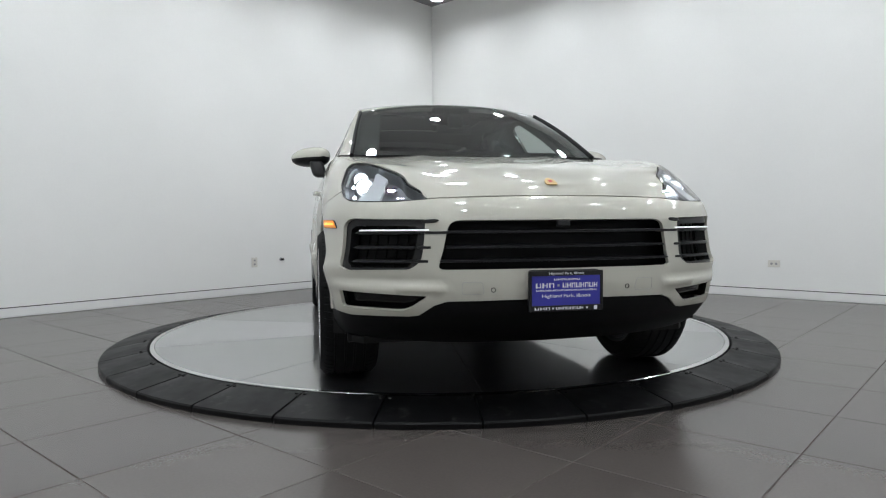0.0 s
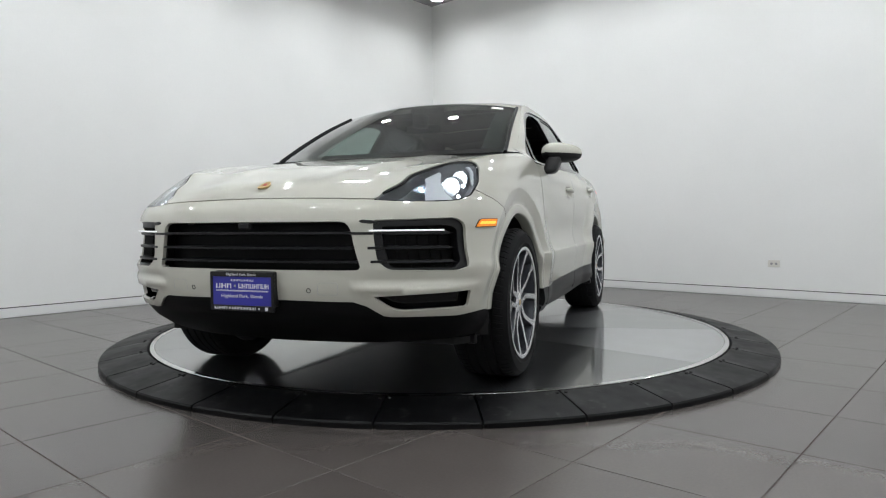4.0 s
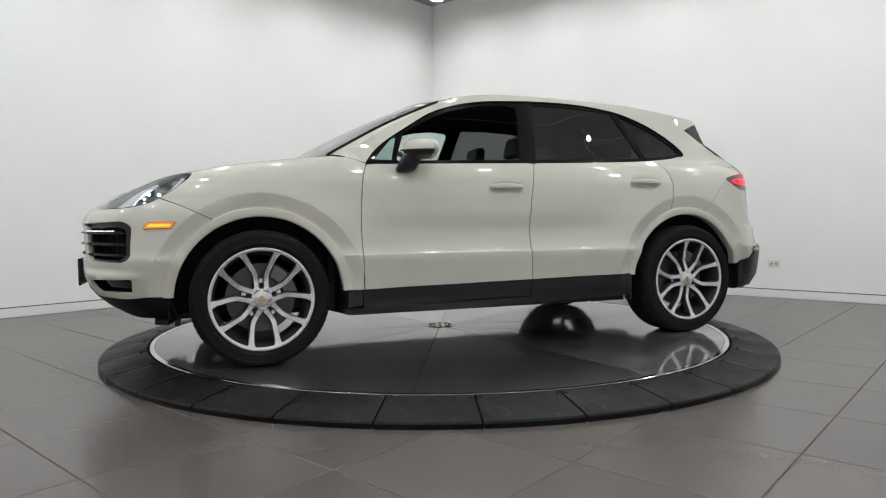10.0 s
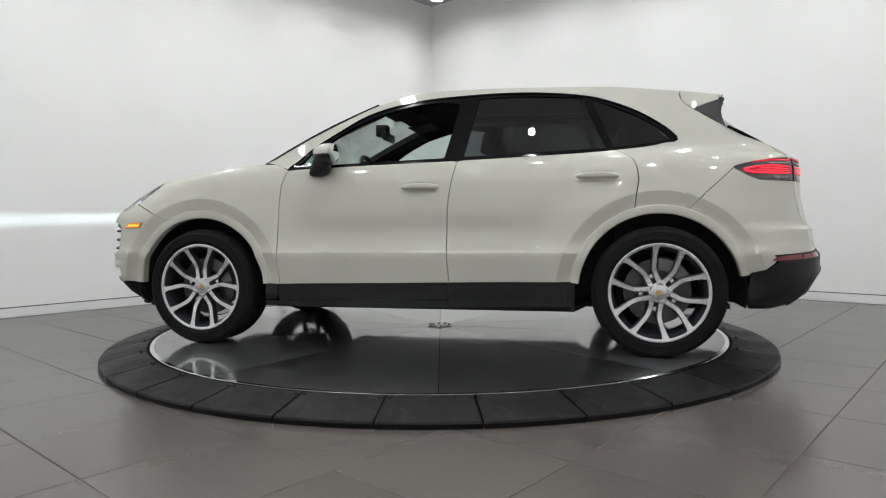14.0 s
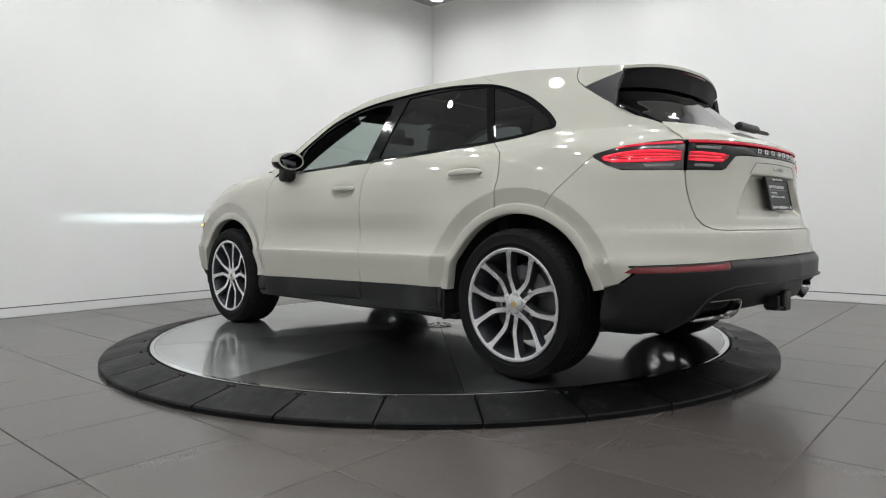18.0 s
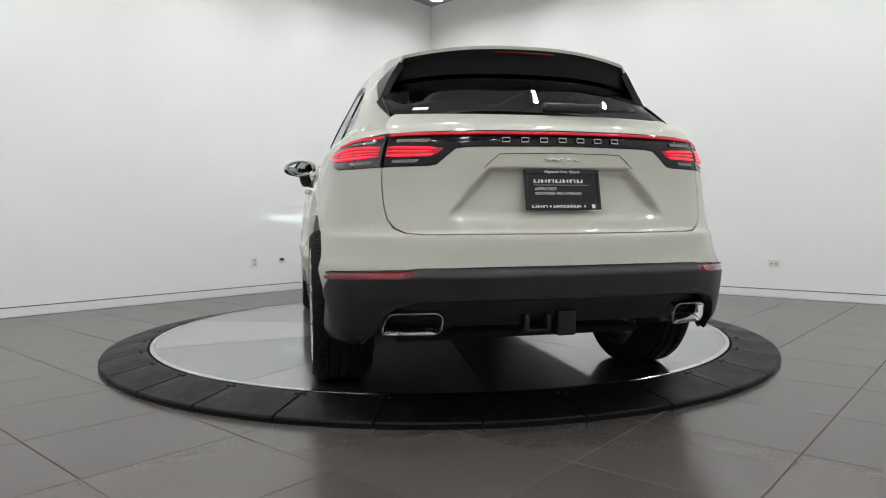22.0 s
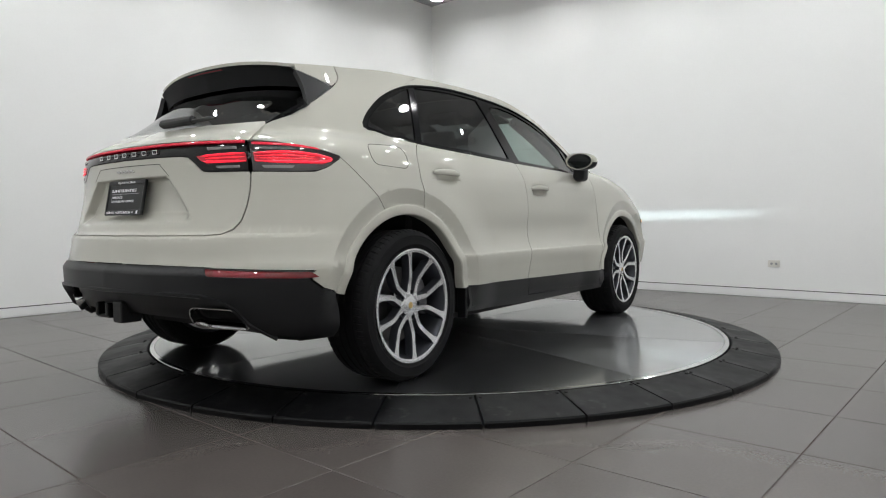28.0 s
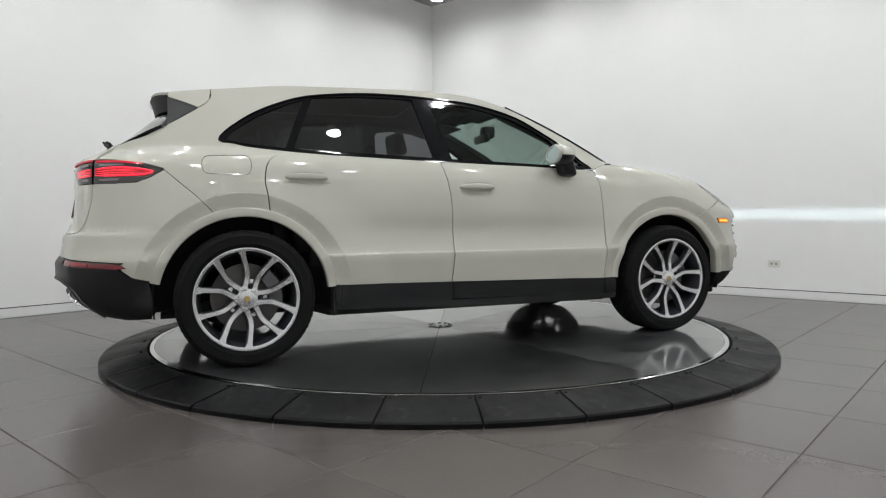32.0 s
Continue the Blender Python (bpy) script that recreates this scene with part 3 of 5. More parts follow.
def xz(points, fn):
    """Side points (x, z) in the numbers of the nose or the tail."""
    fine = []
    for (x1, z1), (x2, z2) in zip(points, points[1:]):
        k = max(1, int(math.hypot(x2 - x1, z2 - z1) / 0.012))
        fine += [(x1 + (x2 - x1) * i / k, z1 + (z2 - z1) * i / k) for i in range(k)]
    return [(fn(x, z), z) for x, z in fine + [points[-1]]]


def doubled(half):
    """A closed outline over both sides from its left half, which runs from the middle to the middle."""
    return half + [(-u, v) for u, v in half[::-1] if abs(u) > 1e-6]


def hood_edge(x0, x1, n=16, drop=0.0):
    return [(x0 + (x1 - x0) * i / n, float(HE_Z(x0 + (x1 - x0) * i / n)) - drop) for i in range(n + 1)]


# extra points where the side has creases and hollows
SIDE_FINE = [(x, z) for z in (0.594, 0.6025, 0.609, 0.618) for x in np.arange(-1.0, 1.0, 0.02)]
for hx in (HUB_X, -HUB_X):
    for rr in (0.570, 0.579, 0.585, 0.594):
        SIDE_FINE += arc(hx, HUB_Z, rr, 180, 0, 90)
for cx, cz in ((-0.048, 0.994), (-1.106, 1.037)):
    SIDE_FINE += [(cx + 0.010 * i, cz + 0.006 * j) for i in range(-12, 13) for j in range(-7, 8)]
NOSE_FINE = [(nose_at(x, z), z) for rr in (0.570, 0.579, 0.585, 0.594) for x, z in arc(HUB_X, HUB_Z, rr, 60, 5, 40)]
NOSE_FINE += [(-u, v) for u, v in NOSE_FINE]
TAIL_FINE = [(tail_at(x, z), z) for rr in (0.570, 0.579, 0.585, 0.594) for x, z in arc(-HUB_X, HUB_Z, rr, 105, 175, 40)]
TAIL_FINE += [(u, v) for v in (0.720, 0.728, 0.733, 0.738, 0.745, 0.752) for u in np.arange(0.0, 1.05, 0.03)]
TAIL_FINE += [(-u, v) for u, v in TAIL_FINE]

# the side: fender, doors, quarter, rail
DOOR_F = [(0.875, 0.405), (0.885, 0.60), (0.887, 0.773), (0.873, 1.012), (0.842, 1.128)]
DOOR_B = [(-0.225, 0.420), (-0.212, 0.624), (-0.218, 0.868), (-0.24, 1.03), (-0.27, 1.158)]
DOOR_R = [(-1.315, 0.862), (-1.325, 0.95), (-1.337, 1.037), (-1.308, 1.144), (-1.216, 1.206)]
DLO_TOP = [(0.845, 1.141), (0.728, 1.260), (0.53, 1.392), (0.33, 1.503), (0.05, 1.577), (-0.29, 1.604), (-0.62, 1.608), (-0.93, 1.585), (-1.132, 1.546), (-1.345, 1.457), (-1.50, 1.353), (-1.575, 1.279)]
dlo_top = flow(DLO_TOP, 6)
belt = [(x, float(BELT(x))) for x in np.linspace(0.842, -1.50, 40)] + [(-1.55, 1.249), (-1.572, 1.262)]
fender = (hood_edge(1.80, 1.03, 18, 0.003) + [(0.95, 1.174), (0.88, 1.152), (0.846, 1.136)]
          + [(x + G, z) for x, z in flow(DOOR_F[::-1], 5)] + [(0.948, 0.405)]
          + arc(HUB_X, HUB_Z, ARCH, 176.5, 61, 40) + [(1.85, 0.889), (1.955, 0.932), (1.90, 0.967), (1.815, 1.035), (1.795, 1.062)])
both("front_fender", side, fender, PAINT, car, out=-1, back=DARK, step=0.025, thick=0.018, extra=SIDE_FINE)
front_door = [(x - G, z) for x, z in flow(DOOR_F, 5)] + [(x, z - 0.002) for x, z in belt if -0.25 < x < 0.82] + [(x + G, z) for x, z in flow(DOOR_B[::-1], 5)]
rear_door = ([(x - G, z) for x, z in flow(DOOR_B, 5)] + [(x, z - 0.002) for x, z in belt if -1.19 < x < -0.29]
             + [(x + G, z) for x, z in flow(DOOR_R[::-1], 5)] + arc(-HUB_X, HUB_Z, ARCH, 75, 6.5, 30))
doors = [both("front_door", side, front_door, PAINT, car, out=-1, back=DARK, step=0.025, thick=0.018, extra=SIDE_FINE), both("rear_door", side, rear_door, PAINT, car, out=-1, back=DARK, step=0.025, thick=0.018, extra=SIDE_FINE)]
SEAM_R = [(-1.855, 1.080), (-1.80, 1.030), (-1.70, 0.940), (-1.612, 0.848)]
SPOIL = [(-1.598, 1.540), (-1.604, 1.520), (-1.625, 1.490), (-1.668, 1.458), (-1.78, 1.385), (-1.86, 1.337)]
quarter = ([(x - G, z) for x, z in flow(DOOR_R, 5)] + [(-1.235, 1.214)] + [(x, z) for x, z in belt if x < -1.25]
           + dlo_top[::-1][1:19] + [(x, float(RAIL(x))) for x in np.linspace(-0.95, -1.596, 10)]
           + SPOIL + [(-1.95, 1.285), (-2.05, 1.246), (-2.10, 1.222), (-2.15, 1.186), (-2.188, 1.149), (-2.10, 1.140), (-1.953, 1.118), (-1.862, 1.094)]
           + [(x + G, z + G) for x, z in SEAM_R] + arc(-HUB_X, HUB_Z, ARCH, 109, 75.6, 14))
both("rear_quarter", side, quarter, PAINT, car, out=-1, back=DARK, step=0.025, thick=0.018, extra=SIDE_FINE)
rail = dlo_top[:-18] + [(-0.945, float(RAIL(-0.945)))] + [(x, float(RAIL(x))) for x in np.linspace(-0.90, 1.02, 36)] + [(0.98, 1.184), (0.90, 1.160)]
both("roof_rail", side, rail, PAINT, car, out=-1, back=HEADLINER, dark_rim=True)


def pillar(u, v):
    """u up the pillar, v from the door side to the windshield."""
    x = 1.030 - 0.748 * u
    a = side(x, RAIL(x))
    w = (1.035 - x) / 0.75
    b = windshield(w, np.ones_like(w))
    f = v[..., None]
    p = a * (1 - f) + b * f
    p[..., 2] += 0.002 * np.sin(np.pi * np.clip(v, 0, 1)) * np.clip(u * 4, 0, 1)
    return p


pillar_out = [(a, 0.0) for a in np.linspace(0, 1, 30)] + [(1.0, 0.5)] + [(a, 0.985) for a in np.linspace(1, 0, 30)] + [(0.0, 0.5)]
both("a_pillar", pillar, pillar_out, PAINT, car, out=1, back=HEADLINER, dark_rim=True, label="body-coloured windshield pillar")
# sill and its lower return
def sill_z(x):
    return 0.402 + (0.952 - x) * 0.0168


for nm, x0, x1 in (("fender_cladding", 0.972, 0.888), ("door_cladding", 0.882, -0.216), ("rear_door_cladding", -0.222, -0.925), ("sill_end", -0.929, -0.958)):
    both(nm, side, [(x0, sill_z(x0)), ((x0 + x1) / 2, sill_z((x0 + x1) / 2)), (x1, sill_z(x1)), (x1, 0.318), (x0, 0.300)], PLASTIC, car, out=-1, off=0.006, thick=0.03, label="matt black plastic lower cladding")
both("sill", side, [(0.985, 0.296), (0.4, 0.302), (-0.955, 0.314), (-0.955, 0.288), (-0.2, 0.262), (0.4, 0.256), (0.985, 0.262)], PLASTIC, car, out=-1, off=0.001, thick=0.03, label="matt black plastic sill")

# hood, glass, roof
hood_out = [(0.0, q) for q in np.linspace(-0.99, 0.99, 40)] + [(a, 0.994) for a in np.linspace(0.03, 1, 24)] + [(1.0, q) for q in np.linspace(0.985, -0.985, 40)] + [(a, -0.994) for a in np.linspace(1, 0.03, 24)]
panel("hood", hood, hood_out, PAINT, car, out=-1, step=0.035, back=DARK)
ws = [(0.0, q) for q in np.linspace(-1, 1, 30)] + [(a, 1) for a in np.linspace(0.05, 1, 20)] + [(1.0, q) for q in np.linspace(0.95, -1, 30)] + [(a, -1) for a in np.linspace(0.95, 0.05, 19)]
panel("windshield", windshield, ws, WINDSHIELD, car, out=-1, thick=0.0, label="clear raked windshield")
frit_hole = rounded([(0.07, -0.945), (0.07, 0.945), (0.945, 0.94), (0.945, -0.94)], 0.05)
panel("windshield_sticker", windshield, [(0.885, 0.74), (0.885, 0.86), (0.935, 0.86), (0.935, 0.74)], INK, car, out=-1, thick=0.001, off=0.003, label="small white windshield sticker")
for k in (-1, 1):
    bar("windshield_seal", windshield, [(u, 0.988 * k) for u in np.linspace(0.0, 0.985, 30)], 0.022, 0.030, SPOILBLACK, car, out=-1, off=-0.003, label="black windshield edge strip")
panel("windshield_frit", windshield, ws, GLOSS, car, out=-1, thick=0.0, off=-0.004, holes=[frit_hole], label="black painted glass border")
roof_out = [(0.28, q) for q in np.linspace(-1, 1, 30)] + [(x, 1.0) for x in np.linspace(0.2, -1.59, 30)] + [(-1.596, q) for q in np.linspace(1, -1, 30)] + [(x, -1.0) for x in np.linspace(-1.59, 0.2, 30)]
sun_hole = rounded([(-0.14, -0.72), (-0.14, 0.72), (-1.15, 0.72), (-1.15, -0.72)], 0.08)
panel("roof", roof, roof_out, PAINT, car, out=1, holes=[sun_hole], back=HEADLINER, thick=0.03)
panel("sunroof", roof, sun_hole, GLOSS, car, out=1, off=-0.003, thick=0.02, label="black glass sunroof panel", back=HEADLINER)
both("cowl", windshield, [(-0.055, 0.0), (-0.055, 1.0), (0.015, 1.0), (0.015, 0.0)], PLASTIC, car, out=-1, off=-0.012, label="black plastic cowl under the windshield")

# windows: black surround and panes
DLO = belt + dlo_top[::-1][1:-1]
W_FIX = rounded([(0.787, 1.169), (0.673, 1.167), (0.611, 1.352), (0.668, 1.295)], [0.01, 0.008, 0.01, 0.02])
W_FRONT = rounded([(0.646, 1.164), (-0.183, 1.188), (-0.263, 1.552), (-0.11, 1.565), (0.053, 1.551), (0.278, 1.492), (0.461, 1.408), (0.577, 1.336)], [0.01, 0.012, 0.045, 0.02, 0.05, 0.06, 0.05, 0.02])
W_REAR = rounded([(-0.304, 1.192), (-1.161, 1.225), (-1.018, 1.560), (-0.663, 1.584), (-0.378, 1.582)], [0.008, 0.008, 0.01, 0.1, 0.01])
W_QTR = rounded([(-1.206, 1.229), (-1.406, 1.248), (-1.535, 1.272), (-1.498, 1.322), (-1.345, 1.428), (-1.151, 1.518), (-1.073, 1.545)], [0.008, 0.04, 0.015, 0.03, 0.06, 0.05, 0.01])
both("window_surround", side, DLO, GLOSS, car, out=-1, holes=[W_FIX, W_FRONT, W_REAR, W_QTR], off=-0.006, thick=0.02, label="gloss black window surround", edge=0.015)
both("window_trim", side, DLO, GLOSS, car, out=-1, holes=[rounded([((x + 0.36) * 0.993 - 0.36, (z - 1.36) * 0.968 + 1.36) for x, z in DLO], 0.0)], off=0.001, thick=0.010, label="dark polished window trim", edge=0.015)
both("quarter_pane", side, W_FIX, SIDEGLASS, car, out=-1, thick=0.0, off=-0.012)
panel("door_pane", side, W_FRONT, SIDEGLASS, car, out=-1, thick=0.0, off=-0.012, mirror=True, label="clear front side window, closed")
both("rear_pane", side, W_REAR, TINTED, car, out=-1, thick=0.0, off=-0.012, label="dark tinted window")
both("rear_quarter_pane", side, W_QTR, TINTED, car, out=-1, thick=0.0, off=-0.012, label="dark tinted window")

# nose: painted bumper with its openings
GRILLE = rounded([(-0.480, 0.795), (0.480, 0.795), (0.513, 0.596), (-0.513, 0.596)], [0.05, 0.05, 0.03, 0.03])
INTAKE = rounded([(0.575, 0.800), (0.93, 0.808), (0.985, 0.782), (0.968, 0.610), (0.91, 0.588), (0.62, 0.596), (0.585, 0.63)], [0.012, 0.03, 0.04, 0.05, 0.03, 0.03, 0.03])
LOWER = rounded([(0.560, 0.487), (0.972, 0.503), (0.955, 0.432), (0.655, 0.422)], [0.008, 0.012, 0.015, 0.04])


def flipped(poly):
    return [(-u, v) for u, v in poly]


low_edge = [(0, 0.470), (0.18, 0.470), (0.48, 0.466), (0.535, 0.448), (0.60, 0.404), (0.64, 0.399), (0.895, 0.397), (1.015, 0.408)]
half = ([(0, 0.894), (0.2, 0.892), (0.4, 0.888), (0.50, 0.886), (0.548, 0.8825)]
        + xz([(2.25, 0.874), (2.17, 0.8745), (2.10, 0.880), (2.005, 0.904), (1.962, 0.928), (1.85, 0.8845), (1.77, 0.8475)], nose_at) + xz(arc(HUB_X, HUB_Z, ARCH, 60.4, 3.5, 28), nose_at) + low_edge[::-1])
panel("front_bumper", nose, doubled(half), PAINT, car, out=1, holes=[GRILLE, INTAKE, flipped(INTAKE), LOWER, flipped(LOWER)], step=0.03, thick=0.016, edge=0.012, back=DARK, extra=NOSE_FINE)
val = ([(u, v - 0.004) for u, v in low_edge] + [(1.12, 0.402)] + xz([(1.90, 0.34), (1.885, 0.265)], nose_at) + [(0.95, 0.285), (0.70, 0.266), (0.4, 0.250), (0, 0.246)])
panel("front_valance", nose, doubled(val), SPOILBLACK, car, out=1, off=-0.008, thick=0.02, label="matt black lower front valance", back=DARK)
# dark backs behind the openings
panel("grille_back", nose, rounded([(-0.53, 0.815), (0.53, 0.815), (0.55, 0.575), (-0.55, 0.575)], 0.03), SPOILBLACK, car, out=1, off=-0.075, thick=0.01, label="dark radiator behind the grille")
both("intake_back", nose, rounded([(0.52, 0.83), (1.0, 0.83), (1.0, 0.57), (0.54, 0.57)], 0.03), SPOILBLACK, car, out=1, off=-0.07, thick=0.01)
both("intake_frame", nose, INTAKE, PLASTIC, car, out=1, off=-0.016, thick=0.045, holes=[rounded([(0.605, 0.772), (0.90, 0.776), (0.948, 0.762), (0.938, 0.628), (0.885, 0.604), (0.63, 0.608)], 0.02)], label="black plastic air intake frame")
both("fog_back", nose, rounded([(0.54, 0.51), (0.99, 0.525), (0.97, 0.42), (0.64, 0.41)], 0.02), GLOSS, car, out=1, off=-0.045, thick=0.008)
for z, w in ((0.748, 0.012), (0.686, 0.010), (0.630, 0.010)):
    u = 0.505 if z > 0.7 else 0.483 + (0.70 - z) * 0.35
    bar("grille_slat", nose, line((-u, z), (u, z), 40), w, 0.05, PLASTIC, car, off=-0.022)
for s in (1, -1):
    for z, a, b in ((0.746, 0.44, 0.935), (0.686, 0.525, 0.935), (0.630, 0.530, 0.925)):
        bar("intake_fin", nose, line((0.59 * s, z), (b * s, z), 24), 0.016, 0.045, PLASTIC, car, off=-0.031, taper=True)
        bar("fin_tip", nose, line((a * s, z), (0.625 * s, z), 10), 0.016, 0.045, PLASTIC, car, off=-0.0195, taper=True)
    bar("fin_top", nose, line((0.505 * s, 0.797), (0.60 * s, 0.790), 10), 0.016, 0.03, PLASTIC, car, off=-0.008, taper=True)
    bar("running_light", nose, line((0.560 * s, 0.7565), (0.870 * s, 0.7565), 20), 0.0062, 0.012, WHITELED, car, off=-0.003, label="thin white running light, lit")
    for k in range(5):
        u = (0.67 + 0.05 * k) * s
        bar("intake_rib", nose, line((u, 0.60), (u, 0.77), 5), 0.003, 0.006, SPOILBLACK, car, off=-0.066)
    tow = rounded([(0.335 * s, 0.545), (0.415 * s, 0.545), (0.42 * s, 0.495), (0.33 * s, 0.495)], 0.012)
    bar("tow_cover_gap", nose, tow, 0.0015, 0.001, GREYINK, car, off=0.0, closed=True)
    bar("sensor", nose, [(0.292 * s + 0.009 * math.cos(t), 0.512 + 0.009 * math.sin(t)) for t in np.linspace(0, 2 * math.pi, 14)[:-1]], 0.003, 0.003, PLASTIC, car, off=0.0, closed=True)
    marker = xz(rounded([(2.042, 0.766), (1.900, 0.768), (1.880, 0.802), (2.012, 0.801)], [0.006, 0.006, 0.004, 0.02]), nose_at)
    panel("side_marker", nose, marker, AMBER, car, out=1, off=0.005, thick=0.012, mirror=s < 0, label="amber side marker lamp, lit")
    bar("marker_gasket", nose, [(u if s > 0 else -u, v) for u, v in dense(marker, 0.01)], 0.003, 0.006, SPOILBLACK, car, off=0.002, closed=True)
    panel("marker_glow", nose, xz(rounded([(2.018, 0.778), (1.910, 0.779), (1.902, 0.791), (2.006, 0.790)], 0.004), nose_at), AMBERLED, car, out=1, off=0.0065, thick=0.002, mirror=s < 0)
part("front_camera", box((2.405, -0.028, 0.765), (2.432, 0.028, 0.792), 0.006), PLASTIC, car)

# headlights
HEAD = xz(flow([(2.287, 0.8875), (2.19, 0.9385), (2.065, 1.0015), (1.92, 1.0548), (1.84, 1.0705), (1.810, 1.063), (1.826, 1.035), (1.905, 0.967), (2.005, 0.909), (2.10, 0.885), (2.17, 0.879), (2.245, 0.8778)], 5, True), nose_at)
head = HEAD
hc = np.mean(np.array(head), 0)


def shrink(poly, f):
    return [(hc[0] + (u - hc[0]) * f, hc[1] + (v - hc[1]) * f) for u, v in poly]


LAMPGREY = material("lamp_housing", (0.20, 0.20, 0.21), 0.30, 0.3, stain=0.25, stain_scale=14)
LEDPOINT = material("led_point_light", (1, 1, 1), 0.3, emit=(0.88, 0.95, 1.0), power=5.0)
LAMPSILVER = material("lamp_silver", (0.66, 0.67, 0.68), 0.42, 0.3)
for s in (1, -1):
    lamp = panel("headlight", nose, head, LENS, car, out=1, off=0.0, thick=0.0, mirror=s < 0, label="clear headlight with lit white beams", step=0.03)
    panel("housing", nose, head, LAMPGREY, lamp, out=1, off=-0.075, thick=0.008, mirror=s < 0, step=0.03)
    bar("bezel", nose, [(u * s, v) for u, v in dense(head, 0.02)], 0.0045, 0.010, GLOSS, lamp, off=-0.006, closed=True, label="gloss black lamp edge")
    bar("lamp_wall", nose, [(u * s, v) for u, v in dense(head, 0.02)], 0.005, 0.062, LAMPGREY, lamp, off=-0.047, closed=True)
    fin = xz(rounded([(2.190, 0.887), (2.105, 0.890), (2.088, 0.930), (2.045, 0.975), (1.985, 1.014), (1.978, 1.024), (2.060, 0.990), (2.125, 0.943)], 0.006), nose_at)
    panel("reflector_fin", nose, fin, LAMPSILVER, lamp, out=1, off=-0.016, thick=0.012, mirror=s < 0)
    panel("light_guide", nose, xz(rounded([(1.838, 1.055), (1.855, 1.022), (1.925, 0.962), (1.932, 0.966), (1.868, 1.028), (1.854, 1.056)], 0.004), nose_at), LAMPSILVER, lamp, out=1, off=-0.018, thick=0.008, mirror=s < 0)
    for x, z in ((2.105, 0.932), (2.045, 0.918), (2.030, 0.978), (1.972, 0.968)):
        p, q = surface_at(nose, np.array([nose_at(x, z)]), np.array([z]))
        p = p[0] - q[0] * 0.030
        led = bmesh.new()
        bmesh.ops.create_icosphere(led, subdivisions=2, radius=0.009, matrix=Matrix.Translation((p[0], p[1] * s, p[2])))
        part("led_point", led, LEDPOINT, lamp, "small white light point, lit", smooth=True)
    for x, y, z, r in ((1.975, 0.766, 0.945, 0.040), (1.880, 0.775, 0.985, 0.034)):
        m = Matrix.Translation((x, y * s, z)) @ Matrix.Rotation(radians(-84), 4, "Y")
        cup = lathe([(r * 0.8, -0.05), (r, 0.008), (r + 0.003, 0.008), (r + 0.003, -0.055)], 20, "z", True)
        cup.transform(m @ Matrix.Rotation(math.pi, 4, "X"))
        part("reflector_cup", cup, LAMPGREY, lamp, smooth=True)
        dot = lathe([(0.0, -0.022), (r * 0.5, -0.024), (r * 0.92, -0.034), (r * 0.84, -0.046), (0.0, -0.046)], 20, "z")
        dot.transform(m @ Matrix.Rotation(math.pi, 4, "X"))
        part("beam_module", dot, BEAM, lamp, "white headlight beam module, lit", smooth=True)

# low beams: a narrow bright strip behind a slit that keeps the light down
for s, lamp in zip((1, -1), [o for o in car.children if o.name.startswith("headlight")]):
    y0, y1, z0, xb, xf = 0.640, 0.678, 0.930, 2.048, 2.098
    plates = [((xb - 0.004, y0 - 0.003, z0 - 0.011), (xb - 0.001, y1 + 0.003, z0 + 0.008)), ((xb - 0.001, y0 - 0.003, z0 + 0.004), (xf, y1 + 0.003, z0 + 0.008)),
              ((xb - 0.001, y0 - 0.003, z0 - 0.011), (xf, y1 + 0.003, z0 - 0.008)), ((xf, y0 - 0.003, z0 - 0.0014), (xf + 0.002, y1 + 0.003, z0 + 0.008)), ((xf, y0 - 0.003, z0 - 0.011), (xf + 0.002, y1 + 0.003, z0 - 0.0040)),
              ((xb, y0 - 0.003, z0 - 0.009), (xf, y0, z0 + 0.005)), ((xb, y1, z0 - 0.009), (xf, y1 + 0.003, z0 + 0.005))]
    shield = merge(*[box((a[0], min(a[1] * s, b[1] * s), a[2]), (b[0], max(a[1] * s, b[1] * s), b[2])) for a, b in plates])
    part("beam_shield", shield, DARK, lamp)
    ya, yb = (y0 + 0.008, y1 - 0.008) if s > 0 else (-y1 + 0.008, -y0 - 0.008)
    mesh_object("beam_strip", [(xb, ya, z0 - 0.0015), (xb, yb, z0 - 0.0015), (xb, yb, z0), (xb, ya, z0)], [(0, 1, 2, 3)], LOWBEAM, lamp, "narrow white low beam strip, lit", False)

# tail: bumper, tailgate, lamps, glass
gate = [(0, 0.741), (0.58, 0.743), (0.645, 0.748), (0.692, 0.768), (0.718, 0.80), (0.730, 0.86), (0.737, 0.93), (0.740, 1.0), (0.741, 1.012)]
half = ([(u + (0.005 if u > 0.6 else 0), v - 0.005) for u, v in gate[:-1]] + [(0.748, 1.008), (0.90, 1.008)] + xz([(-1.995, 1.012), (-1.93, 1.036)], tail_at)
        + xz(SEAM_R, tail_at) + xz(arc(-HUB_X, HUB_Z, ARCH, 110, 167, 24), tail_at) + xz([(-1.945, 0.492), (-2.02, 0.512), (-2.068, 0.548), (-2.085, 0.575)], tail_at) + [(1.045, 0.590), (0.635, 0.607), (0.59, 0.611), (0.3, 0.615), (0, 0.616)])
panel("rear_bumper", tail, doubled(half), PAINT, car, out=-1, step=0.04, thick=0.02, back=DARK, extra=TAIL_FINE)
def clad_skin(u, v):
    """The lower bumper: a ledge under the painted part, then an upright face."""
    p = tail(u, v)
    k = np.clip((0.612 - v) / 0.040, 0, 1)
    p[..., 0] -= 0.020 * k * k * (3 - 2 * k) * np.clip((1.16 - np.abs(u)) / 0.25, 0, 1)
    return p


